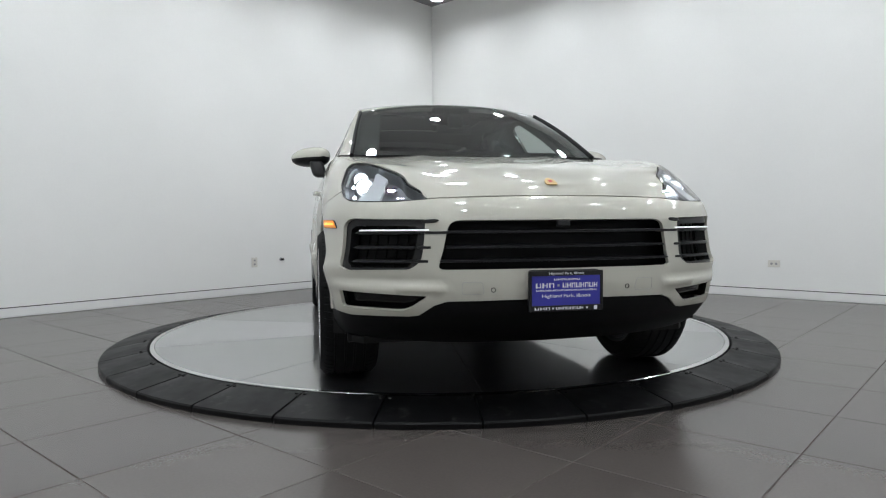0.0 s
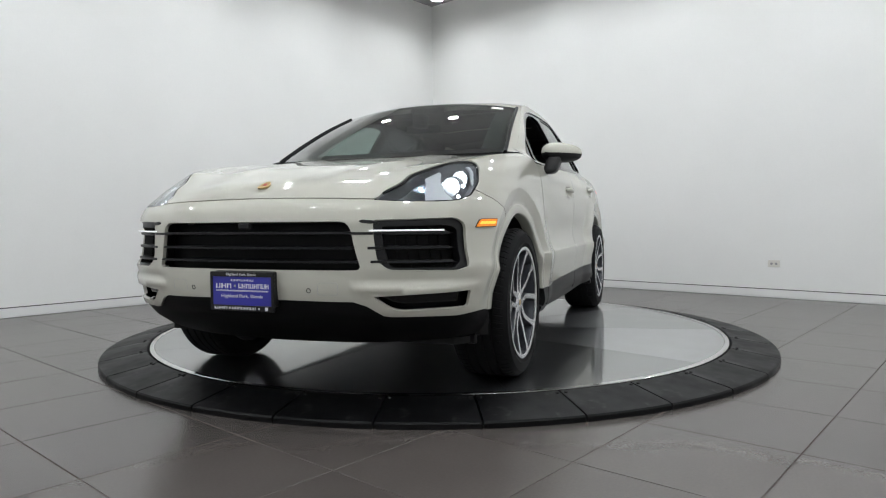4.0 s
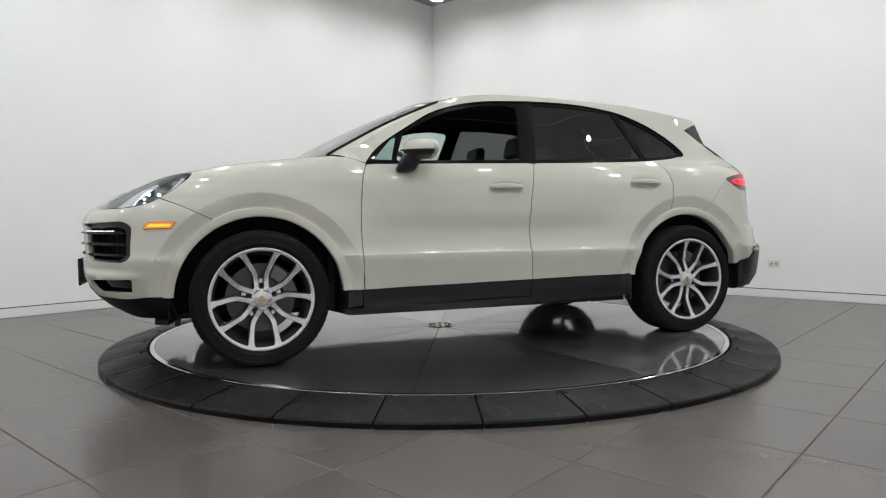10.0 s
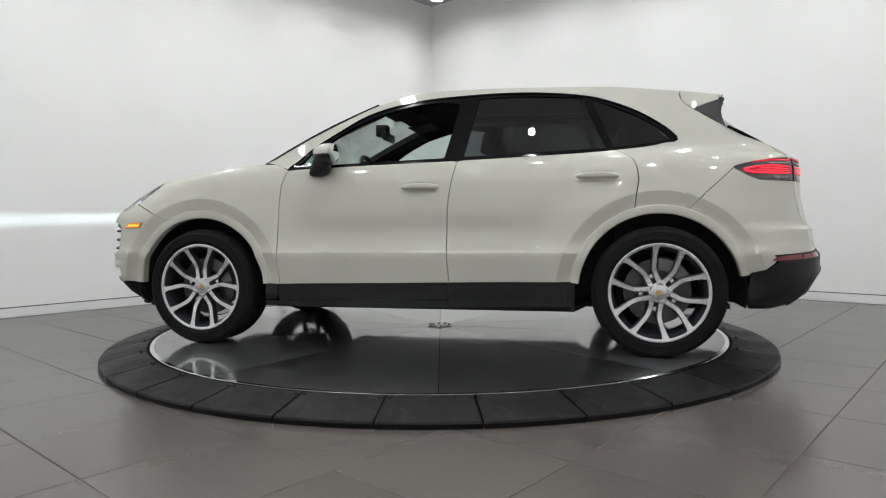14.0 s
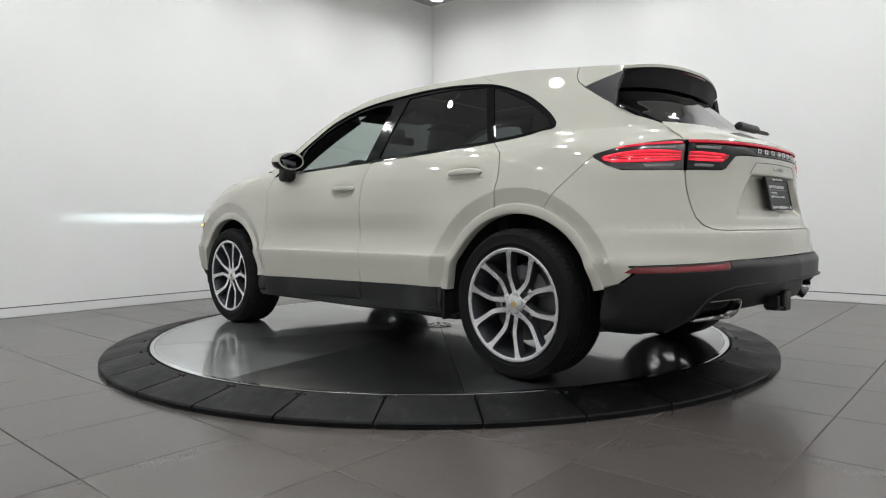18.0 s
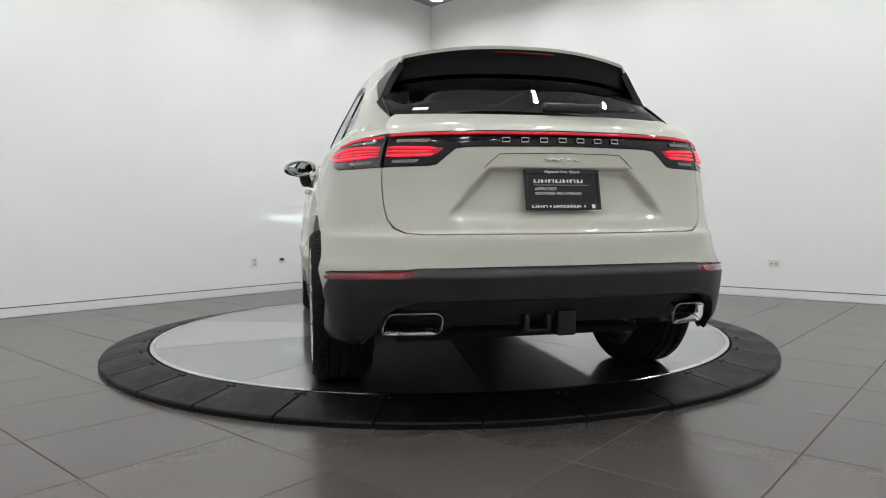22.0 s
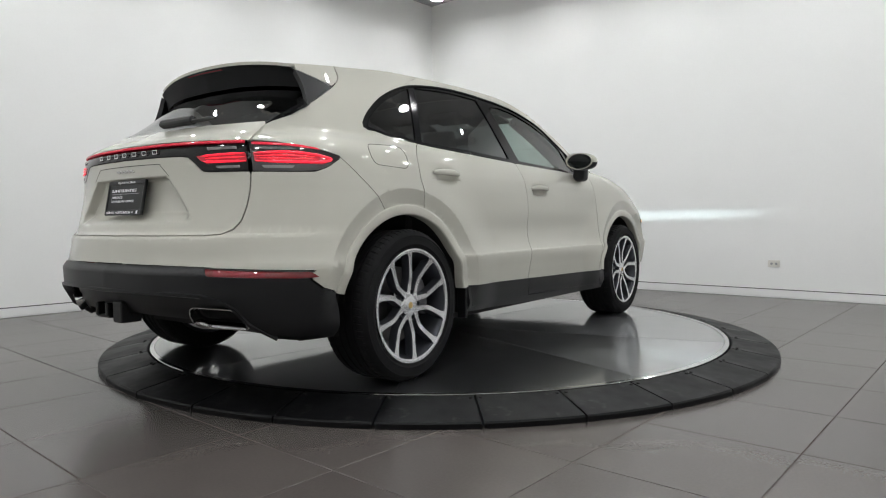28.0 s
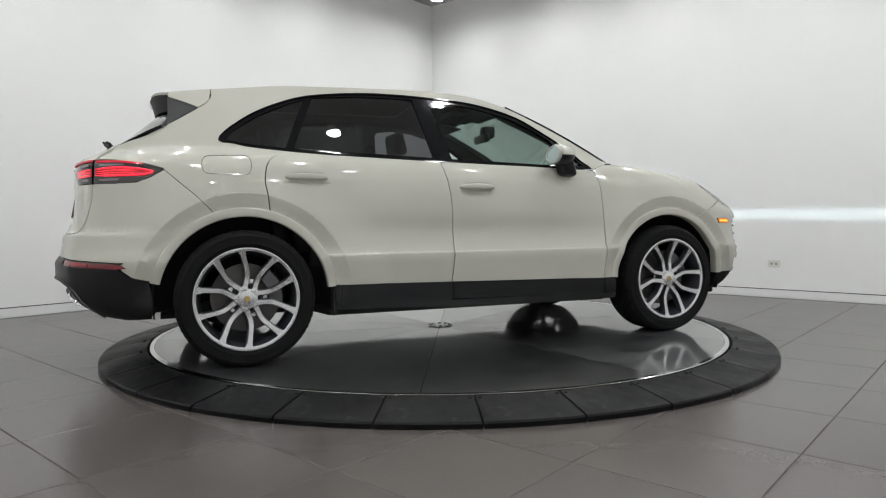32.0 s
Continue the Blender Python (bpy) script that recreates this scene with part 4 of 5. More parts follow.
CLAD_FINE = [(u, v) for v in (0.606, 0.599, 0.592, 0.585, 0.578, 0.571, 0.564) for u in np.arange(-1.15, 1.16, 0.03)]
lip = [(0.0, 0.493), (0.45, 0.492), (0.60, 0.486), (0.70, 0.462), (0.745, 0.43), (0.78, 0.37), (0.84, 0.30)]
clad = ([(0, 0.612), (0.3, 0.611), (0.59, 0.607), (0.635, 0.603), (1.045, 0.586)] + xz([(-2.087, 0.571), (-2.07, 0.545), (-2.022, 0.508), (-1.945, 0.488)], tail_at)
        + xz([(-1.93, 0.42), (-1.925, 0.34), (-1.925, 0.290)], tail_at) + xz([(-2.05, 0.282)], tail_at) + [(0.90, 0.286)] + lip[::-1])
reflect = rounded([(0.595, 0.603), (0.64, 0.599), (1.03, 0.584), (1.065, 0.560), (1.00, 0.558), (0.62, 0.573)], [0.01, 0.02, 0.02, 0.006, 0.02, 0.01])
panel("rear_cladding", clad_skin, doubled(clad), PLASTIC, car, out=-1, off=0.004, thick=0.03, holes=[reflect, flipped(reflect)], label="matt black lower rear bumper", back=DARK, step=0.03, extra=CLAD_FINE)
both("reflector", clad_skin, reflect, REDLENS, car, out=-1, off=0.001, thick=0.012, label="dark red rear reflector")
both("reflector_core", clad_skin, rounded([(0.64, 0.594), (0.86, 0.585), (0.86, 0.567), (0.65, 0.574)], 0.004), material("red_reflector", (0.22, 0.010, 0.02), 0.15, coat=0.8), car, out=-1, off=0.003, thick=0.004)
diff = [(u * 0.985, v - 0.006) for u, v in lip] + [(0.80, 0.31), (0.5, 0.328), (0.46, 0.355), (0.0, 0.368)]
EXH = rounded([(0.505, 0.437), (0.735, 0.428), (0.762, 0.338), (0.515, 0.346)], [0.04, 0.04, 0.035, 0.035])
panel("diffuser", tail, doubled(diff), PLASTIC, car, out=-1, off=-0.040, thick=0.02, holes=[EXH, flipped(EXH)], label="matt black diffuser with exhaust openings", back=DARK)
bar("diffuser_lip", clad_skin, [(-u, v + 0.004) for u, v in lip[::-1]] + [(u, v + 0.004) for u, v in lip[1:]], 0.020, 0.040, PLASTIC, car, out=-1, off=-0.006)
for s in (1, -1):
    tip = [(u * s, v) for u, v in EXH]
    bar("exhaust_tip", tail, tip, 0.008, 0.040, CHROME, car, out=-1, off=-0.022, closed=True, label="chrome rounded rectangular exhaust tip")
    panel("exhaust_dark", tail, EXH, DARK, car, out=-1, off=-0.075, thick=0.01, mirror=s < 0)
hitch = part("tow_hitch", box((-2.43, -0.035, 0.335), (-2.33, 0.045, 0.435), 0.008), PLASTIC, car, "black square tow hitch receiver cover")
part("hitch_ring", merge(box((-2.44, 0.075, 0.36), (-2.37, 0.095, 0.425), 0.006), box((-2.44, 0.165, 0.36), (-2.37, 0.185, 0.425), 0.006), box((-2.43, 0.075, 0.352), (-2.38, 0.185, 0.366), 0.004)), PLASTIC, car)
BAR_LOW = [(0, 1.088), (0.265, 1.087), (0.40, 1.085), (0.445, 1.080), (0.475, 1.055), (0.515, 1.018), (0.55, 1.013), (0.735, 1.012)]
low = gate[:-1] + [(0.735, 1.008)] + [(u, v - 0.004) for u, v in BAR_LOW[::-1]]


def tailgate_skin(u, v):
    """The tail with the plate's hollow pressed into it."""
    p = tail(u, v)
    a = np.abs(u)
    w = 0.315 + np.clip(1.0 - v, 0, 0.2) * 0.9
    inner = np.clip((w - a) / 0.05, 0, 1) * np.clip((1.0 - v) / 0.012, 0, 1) * np.clip((v - 0.785) / 0.06, 0, 1)
    inner = inner * inner * (3 - 2 * inner)
    p[..., 0] += 0.042 * inner
    return p


panel("tailgate", tailgate_skin, doubled(low), PAINT, car, out=-1, step=0.013, thick=0.012, back=DARK)
top_half = [(0, 1.152), (0.275, 1.151), (0.485, 1.150), (0.748, 1.146), (0.742, 1.165), (0.712, 1.195), (0.668, 1.226), (0.628, 1.245), (0.55, 1.243), (0.3, 1.241), (0, 1.240)]
panel("tailgate_top", tail, doubled(top_half), PAINT, car, out=-1, step=0.03, thick=0.012, back=DARK)
light_bar = BAR_LOW + [(0.740, 1.143), (0.485, 1.146), (0.275, 1.147), (0, 1.148)]
lb = panel("light_bar", tail, doubled(light_bar), GLOSS, car, out=-1, off=0.002, thick=0.015, label="gloss black light bar across the tailgate")
bar("red_strip", tail, [(u, 1.137) for u in np.linspace(-0.735, 0.735, 60)], 0.013, 0.006, material("red_strip_lens", (0.40, 0.01, 0.03), 0.2, emit=(1, 0.015, 0.05), power=0.15), lb, out=-1, off=0.003, label="thin red light strip")
LAMP_OUT = [(0.752, 1.012), (0.82, 1.011)] + xz(flow([(-2.10, 1.012), (-1.995, 1.018), (-1.92, 1.044), (-1.858, 1.082)], 5) + flow([(-1.860, 1.089), (-1.953, 1.113), (-2.10, 1.136)], 5), tail_at) + [(0.756, 1.142)]
SMOKE = material("smoked_lens", (0.035, 0.030, 0.032), 0.06, coat=0.6)
CHIP = material("lamp_chip", (0.22, 0.21, 0.21), 0.15, 0.4)
for s in (1, -1):
    tl = panel("taillight", tail, LAMP_OUT, SMOKE, car, out=-1, off=0.002, thick=0.02, mirror=s < 0, label="smoked tail lamp with red light bars, lit")
    red = rounded([(0.765, 1.092), (0.95, 1.102), (1.11, 1.080), (1.115, 1.068), (1.06, 1.046), (0.92, 1.046), (0.765, 1.050)], 0.008)
    panel("red_band", tail, red, REDDIM, tl, out=-1, off=0.004, thick=0.004, mirror=s < 0, step=0.02, label="dim red lamp body")
    for path, w in ((flow([(0.768, 1.088), (0.90, 1.094), (1.02, 1.088), (1.085, 1.077), (1.108, 1.070)], 6), 0.009), (flow([(0.768, 1.054), (0.92, 1.051), (1.04, 1.054), (1.09, 1.062), (1.108, 1.068)], 6), 0.010),
                    (flow([(0.77, 1.0745), (0.92, 1.079), (1.03, 1.076)], 6), 0.005), (flow([(0.77, 1.0655), (0.92, 1.0655), (1.04, 1.067)], 6), 0.004)):
        bar("light_line", tail, [(u * s, v) for u, v in path], w, 0.006, REDLED, tl, out=-1, off=0.005, taper=True, label="bright red light line")
    panel("red_band_upper", tail, rounded([(0.765, 1.136), (0.93, 1.133), (1.05, 1.118), (1.06, 1.110), (0.93, 1.122), (0.765, 1.126)], 0.004), material("red_dim", (0.40, 0.01, 0.03), 0.2, emit=(1, 0.02, 0.06), power=0.3), tl, out=-1, off=0.004, thick=0.004, mirror=s < 0)
    panel("clear_chip", tail, rounded([(0.79, 1.036), (0.93, 1.036), (0.915, 1.024), (0.80, 1.024)], 0.004), CHIP, tl, out=-1, off=0.004, thick=0.003, mirror=s < 0)
    panel("clear_chip", tail, rounded([(0.79, 1.116), (0.93, 1.114), (0.96, 1.107), (0.80, 1.105)], 0.004), CHIP, tl, out=-1, off=0.004, thick=0.003, mirror=s < 0)
    panel("red_inner", tail, rounded([(0.495, 1.080), (0.733, 1.091), (0.733, 1.050), (0.545, 1.046), (0.515, 1.060)], 0.006), REDDIM, lb, out=-1, off=0.004, thick=0.004, mirror=s < 0, step=0.02)
    for path, w in (([(0.52, 1.079), (0.60, 1.083), (0.73, 1.088)], 0.008), ([(0.53, 1.056), (0.60, 1.053), (0.73, 1.054)], 0.009), ([(0.54, 1.068), (0.62, 1.069), (0.73, 1.071)], 0.005)):
        bar("light_line", tail, [(u * s, v) for u, v in flow(path, 8)], w, 0.006, REDLED, lb, out=-1, off=0.005, taper=True, label="bright red light line")
    panel("clear_chip", tail, rounded([(0.555, 1.116), (0.70, 1.118), (0.70, 1.106), (0.56, 1.103)], 0.004), CHIP, lb, out=-1, off=0.004, thick=0.003, mirror=s < 0)
    panel("clear_chip", tail, rounded([(0.585, 1.036), (0.70, 1.037), (0.70, 1.025), (0.60, 1.024)], 0.004), CHIP, lb, out=-1, off=0.004, thick=0.003, mirror=s < 0)
# plain raised blocks in place of the maker's lettering
for k in range(7):
    u = 0.245 - 0.0815 * k
    bar("letter_block", tail, [(u + 0.016, 1.118), (u - 0.016, 1.118), (u - 0.016, 1.102), (u + 0.016, 1.102)], 0.005, 0.004, CHROME, lb, out=-1, off=0.004, closed=True)
bar("name_plate", tail, [(0.075 - 0.15 * i / 24, 1.034 + 0.005 * math.sin(i * 1.3)) for i in range(25)], 0.007, 0.004, CHROME, car, out=-1, off=0.003, label="small chrome script badge")
bar("tailgate_grip_gap", tail, flow([(0.325, 1.001), (0.275, 1.045), (0.24, 1.056), (0, 1.058), (-0.24, 1.056), (-0.275, 1.045), (-0.325, 1.001)], 6), 0.003, 0.002, DARK, car, out=-1, off=0.0)
glass_half = [(0, 1.247), (0.3, 1.248), (0.55, 1.250), (0.622, 1.252), (0.70, 1.285), (0.79, 1.335), (0.84, 1.42), (0.87, 1.50), (0.87, 1.52), (0, 1.53)]
panel("rear_glass", tail, doubled(glass_half), TINTED, car, out=-1, thick=0.0, off=-0.004, label="dark tinted rear window")
frit_half = [(0, 1.418), (0.35, 1.416), (0.60, 1.405), (0.72, 1.385), (0.80, 1.345), (0.84, 1.42), (0.87, 1.50), (0, 1.50)]
panel("rear_glass_frit", tail, doubled(frit_half), GLOSS, car, out=-1, thick=0.0, off=-0.010, label="black printed band along the top of the rear window")
both("rear_glass_edge", side, [(-1.865, 1.333), (-1.95, 1.281), (-2.05, 1.243), (-2.085, 1.232), (-2.04, 1.262), (-1.95, 1.315), (-1.870, 1.355)], GLOSS, car, out=-1, thick=0.006, off=-0.004, label="black edge of the rear window")
# spoiler
def tuck(x, z):
    """The spoiler narrows towards its trailing edge."""
    return 0.006 * np.clip((-1.66 - x) / 0.185, 0, 1) ** 1.2 * np.clip((z - 1.43) / 0.10, 0, 1) ** 1.5


def spoiler_side(u, v):
    p = side(u, v)
    p[..., 1] -= tuck(u, v)
    return p


def spoiler_top(u, v):
    p = roof(u, v)
    yr = green(u, RAIL(u))
    p[..., 1] *= (yr - tuck(u, RAIL(u))) / yr
    return p


def trailing(q):
    return -1.887 + 0.040 * q * q


corner = [(-1.812, 1.0), (-1.830, 0.994), (-1.842, 0.982), (-1.849, 0.962)]
sp = panel("spoiler", spoiler_top, [(-1.602, q) for q in np.linspace(-1, 1, 30)] + [(x, 1.0) for x in np.linspace(-1.62, -1.80, 6)] + corner + [(trailing(q), q) for q in np.linspace(0.94, -0.94, 36)]
           + [(x, -q) for x, q in corner[::-1]] + [(x, -1.0) for x in np.linspace(-1.80, -1.62, 6)], PAINT, car, out=1, thick=0.014, back=PLASTIC)
both("spoiler_end", spoiler_side, [(-1.602, float(RAIL(-1.602)))] + [(x - 0.005, z) for x, z in SPOIL[1:3]] + [(-1.672, 1.463), (-1.75, 1.494), (-1.832, 1.526)] + [(x, float(RAIL(x))) for x in np.linspace(-1.828, -1.62, 8)], PAINT, sp, out=-1, thick=0.012)
both("spoiler_blade", spoiler_side, [(-1.674, 1.459), (-1.79, 1.384), (-1.853, 1.336), (-1.846, 1.365), (-1.836, 1.42), (-1.834, 1.47), (-1.838, 1.524), (-1.75, 1.490)], PLASTIC, sp, out=-1, thick=0.03, label="matt black spoiler side blade")


def spoiler_under(u, v):
    """u from the trailing edge to the glass, v across."""
    a = spoiler_top(trailing(v) + 0.004, v * 0.985)
    a[..., 2] -= 0.014
    z = 1.472 - 0.030 * np.abs(v) ** 3
    y = v * (green(-1.84 + 0.0 * v, z) - 0.020)
    x = XR(z) + np.interp(np.abs(y) / KV(z), RN, RD) - 0.006
    b = np.stack([x, y, z], -1)
    f = u[..., None]
    p = a * (1 - f) + b * f
    p[..., 2] += 0.012 * np.sin(np.pi * u)
    return p


under = [(0.0, q) for q in np.linspace(-1, 1, 24)] + [(a, 1.0) for a in (0.25, 0.5, 0.75, 1.0)] + [(1.0, q) for q in np.linspace(0.92, -1, 24)] + [(a, -1.0) for a in (0.75, 0.5, 0.25)]
panel("spoiler_under", spoiler_under, under, SPOILBLACK, sp, out=1, thick=0.008, label="black spoiler underside")
panel("brake_light", spoiler_under, [(0.12, -0.26), (0.12, 0.26), (0.19, 0.26), (0.19, -0.26)], REDLENS, sp, out=1, off=-0.012, thick=0.006, label="dark red high brake light")
# rear wiper
wz = 1.262
wx = float(XR(wz)) - 0.02
wiper = part("rear_wiper", merge(box((-0.02, -0.135, -0.018), (0.02, 0.135, 0.018), 0.012), box((-0.012, -0.27, -0.014), (0.012, -0.13, -0.002), 0.005), box((-0.008, -0.30, -0.016), (0.006, 0.05, -0.006), 0.003)), PLASTIC, car, "black rear wiper resting on the window")
wiper.matrix_basis = Matrix.Translation((wx - 0.012, -0.125, wz + 0.012)) @ Matrix.Rotation(radians(25), 4, "Y")
panel("sticker", tail, [(0.49, 1.262), (0.555, 1.262), (0.55, 1.276), (0.485, 1.276)], INK, car, out=-1, off=0.004, thick=0.001, label="small white window sticker")

# wheel arches: body-coloured lips and dark liners
def arch_lip(cx, a0, a1, mirror):
    n = 60
    verts, faces = [], []
    prof = ((ARCH + 0.004, -0.008), (ARCH + 0.002, 0.003), (ARCH - 0.002, 0.0055), (ARCH - 0.008, 0.0065), (ARCH - 0.041, 0.008), (ARCH - 0.046, 0.006), (ARCH - 0.049, -0.002), (ARCH - 0.047, -0.05))
    for i in range(n + 1):
        t = radians(a0 + (a1 - a0) * i / n)
        for r, o in prof:
            x, z = cx + r * math.cos(t), HUB_Z + r * math.sin(t)
            xs, zs = cx + ARCH * math.cos(t), HUB_Z + ARCH * math.sin(t)
            y = float(side_y(np.array(xs), np.array(zs))) + o
            verts.append((x, -y if mirror else y, z))
    m = len(prof)
    bm = bmesh.new()
    vs = [bm.verts.new(v) for v in verts]
    for i in range(n):
        for j in range(m - 1):
            bm.faces.new((vs[i * m + j], vs[i * m + j + 1], vs[(i + 1) * m + j + 1], vs[(i + 1) * m + j]))
    bmesh.ops.recalc_face_normals(bm, faces=bm.faces[:])
    if (sum((f.normal.y for f in bm.faces)) > 0) == mirror:
        bmesh.ops.reverse_faces(bm, faces=bm.faces[:])
    part("wheel_arch_lip", bm, PAINT, car, "body-coloured wheel arch lip", smooth=True, angle=80)


def arch_liner(cx, mirror):
    bm = bmesh.new()
    n = 30
    rows = []
    for y, r in ((0.915, 0.478), (0.88, 0.488), (0.60, 0.488), (0.60, 0.05)):
        rows.append([bm.verts.new((cx + r * math.cos(radians(-11 + 202 * i / n)), -y if mirror else y, HUB_Z + r * math.sin(radians(-11 + 202 * i / n)))) for i in range(n + 1)])
    for p, q in zip(rows, rows[1:]):
        for i in range(n):
            bm.faces.new((p[i], p[i + 1], q[i + 1], q[i]))
    part("wheel_arch_liner", bm, DARK, car)


for mirror in (False, True):
    arch_lip(HUB_X, 176.5, 3.0, mirror)
    arch_lip(-HUB_X, 168, 6.0, mirror)
    arch_liner(HUB_X, mirror)
    arch_liner(-HUB_X, mirror)


# ---- wheels ----
def build_wheel():
    wheel = new("wheel")
    prof = [(0.280, 0.120), (0.290, 0.134), (0.303, 0.1385), (0.305, 0.1405), (0.308, 0.1405), (0.310, 0.1395), (0.330, 0.142), (0.344, 0.1395), (0.346, 0.1412), (0.349, 0.1405), (0.351, 0.1375), (0.364, 0.126), (0.372, 0.110), (0.3755, 0.095)]
    tread = []
    for y in (0.070, 0.022):
        tread += [(TYRE_R, y + 0.006), (TYRE_R - 0.007, y + 0.004), (TYRE_R - 0.007, y - 0.004), (TYRE_R, y - 0.006)]
    half = prof + tread
    full = half + [(r, -y) for r, y in half[::-1]]
    tyre = part("tyre", lathe(full + [(0.27, -0.11), (0.27, 0.11)], 96, "y", True), TYRE, wheel, "black low-profile tyre", smooth=True)
    blocks, bf = [], []
    for sgn in (1, -1):
        for i in range(68):
            a0 = 2 * math.pi * (i + (0.5 if sgn < 0 else 0)) / 68
            k = len(blocks)
            for r, y in ((0.3668, 0.124), (0.3745, 0.112), (0.3790, 0.094), (0.3790, 0.079)):
                for da, lift in ((0.0, -0.004), (0.008, 0.0), (0.068, 0.0), (0.076, -0.004)):
                    a = a0 + da + 0.012 * (0.11 - y) / 0.03
                    blocks.append(((r + lift) * math.cos(a), y * sgn, (r + lift) * math.sin(a)))
            for p in range(3):
                for q in range(3):
                    f = (k + p * 4 + q, k + p * 4 + q + 1, k + p * 4 + q + 5, k + p * 4 + q + 4)
                    bf.append(f if sgn > 0 else f[::-1])
    tagged(mesh_object("tread_block", blocks, bf, TYRE, wheel, "", False), kind="stuff")
    rim = part("rim", lathe([(0.284, 0.132), (0.281, 0.137), (0.268, 0.134), (0.262, 0.120), (0.250, 0.09), (0.240, -0.02), (0.262, -0.12), (0.283, -0.13), (0.283, -0.11), (0.268, -0.02), (0.274, 0.11)], 80, "y", True), ALLOYD, wheel, smooth=True)
    part("rim_lip", lathe([(0.284, 0.130), (0.2835, 0.1385), (0.280, 0.1395), (0.2655, 0.1350), (0.2655, 0.128)], 80, "y", True), ALLOY, wheel, "machined silver rim edge", smooth=True)
    path = [(0.030, 36.0), (0.052, 30.0), (0.070, 22.0), (0.095, 16.6), (0.130, 13.4), (0.158, 14.3), (0.20, 17.1), (0.24, 19.1), (0.268, 20.2)]
    widths = [0.020, 0.017, 0.0130, 0.0118, 0.0116, 0.0116, 0.0118, 0.0135, 0.0215]
    heights = [0.112, 0.112, 0.110, 0.110, 0.112, 0.116, 0.122, 0.129, 0.134]
    fine = flow([(r, a) for r, a in path], 4)
    fw, fh = pchip([(p[0], w) for p, w in zip(path, widths)]), pchip([(p[0], h) for p, h in zip(path, heights)])
    bm = bmesh.new()
    prev = None
    pts = [Vector((r * math.sin(radians(a)), 0, r * math.cos(radians(a)))) for r, a in fine]
    for i, p in enumerate(pts):
        t = (pts[min(i + 1, len(pts) - 1)] - pts[max(i - 1, 0)]).normalized()
        b = Vector((t.z, 0, -t.x))
        w, h = float(fw(p.length)), float(fh(p.length))
        ring = [bm.verts.new(p + b * x + Vector((0, y, 0))) for x, y in ((-w - 0.005, h - 0.045), (-w - 0.0015, h - 0.006), (-w, h), (w, h), (w + 0.0015, h - 0.006), (w + 0.005, h - 0.045))]
        if prev:
            for j in range(5):
                f = bm.faces.new((prev[j], prev[j + 1], ring[j + 1], ring[j]))
                f.material_index = 0 if j == 2 else 1
        prev = ring
    bmesh.ops.recalc_face_normals(bm, faces=bm.faces[:])
    if sum(f.normal.y for f in bm.faces if f.material_index == 0) < 0:
        bmesh.ops.reverse_faces(bm, faces=bm.faces[:])
    right = part("spoke", bm, ALLOY, wheel)
    right.data.materials.append(ALLOYD)
    bm = bmesh.new()
    bm.from_mesh(right.data)
    bm.transform(Matrix.Diagonal((-1, 1, 1, 1)))
    bmesh.ops.reverse_faces(bm, faces=bm.faces[:])
    left = part("spoke", bm, ALLOY, wheel)
    left.data.materials.append(ALLOYD)
    lug = part("lug_bolt", lathe([(0.0, 0.096), (0.008, 0.096), (0.0095, 0.093), (0.0095, 0.06)], 8, "y"), ALLOYD, wheel)
    bridge = part("spoke_bridge", box((-0.0125, 0.070, 0.020), (0.0125, 0.086, 0.046), 0.003), ALLOY, wheel, "bright bar between paired spokes")
    pocket = part("bolt_pocket", lathe([(0.0145, 0.070), (0.0145, 0.106), (0.0175, 0.106), (0.0175, 0.065)], 20, "y", True), ALLOYD, wheel, smooth=True)
    for k in range(5):
        m = Matrix.Rotation(radians(72 * k), 4, "Y")
        for ob in (left, right):
            o = ob if k == 0 else new("spoke", ob.data)
            o.parent = wheel
            o.matrix_basis = m
        for ob, nm in ((lug, "lug_bolt"), (pocket, "bolt_pocket"), (bridge, "spoke_bridge")):
            o = ob if k == 0 else new(nm, ob.data)
            o.parent = wheel
            o.matrix_basis = m @ Matrix.Translation((0, 0, 0.065))
    part("hub", lathe([(0.0, 0.100), (0.052, 0.100), (0.058, 0.09), (0.082, 0.072), (0.085, 0.05), (0.0, 0.04)], 40, "y"), ALLOYD, wheel, smooth=True)
    part("hub_face", lathe([(0.026, 0.100), (0.026, 0.1130), (0.045, 0.1120), (0.056, 0.1085), (0.057, 0.095)], 40, "y", True), ALLOY, wheel, smooth=True)
    cap = part("centre_cap", lathe([(0.0, 0.1145), (0.022, 0.1145), (0.0275, 0.1135), (0.029, 0.10)], 32, "y"), ALLOY, wheel, smooth=True)
    part("cap_badge", lathe([(0.0, 0.1160), (0.014, 0.1158), (0.0165, 0.1150), (0.0165, 0.113)], 20, "y"), BRASS, wheel, "small gilt badge", smooth=True)
    part("brake_disc", lathe([(0.08, 0.028), (0.190, 0.028), (0.190, 0.0), (0.08, 0.0)], 56, "y", True), DISCM, wheel, smooth=True)
    part("brake_hat", lathe([(0.0, 0.05), (0.075, 0.05), (0.082, 0.03), (0.082, 0.0)], 40, "y"), ALLOYD, wheel, smooth=True)
    bm = bmesh.new()
    n = 12
    rings = []
    for i in range(n + 1):
        t = radians(115 + 70 * i / n)
        rings.append([bm.verts.new((r * math.cos(t), y, r * math.sin(t))) for r, y in ((0.12, 0.035), (0.125, 0.065), (0.195, 0.065), (0.205, 0.035), (0.205, -0.02), (0.12, -0.02))])
    for p, q in zip(rings, rings[1:]):
        for j in range(6):
            bm.faces.new((p[j], p[(j + 1) % 6], q[(j + 1) % 6], q[j]))
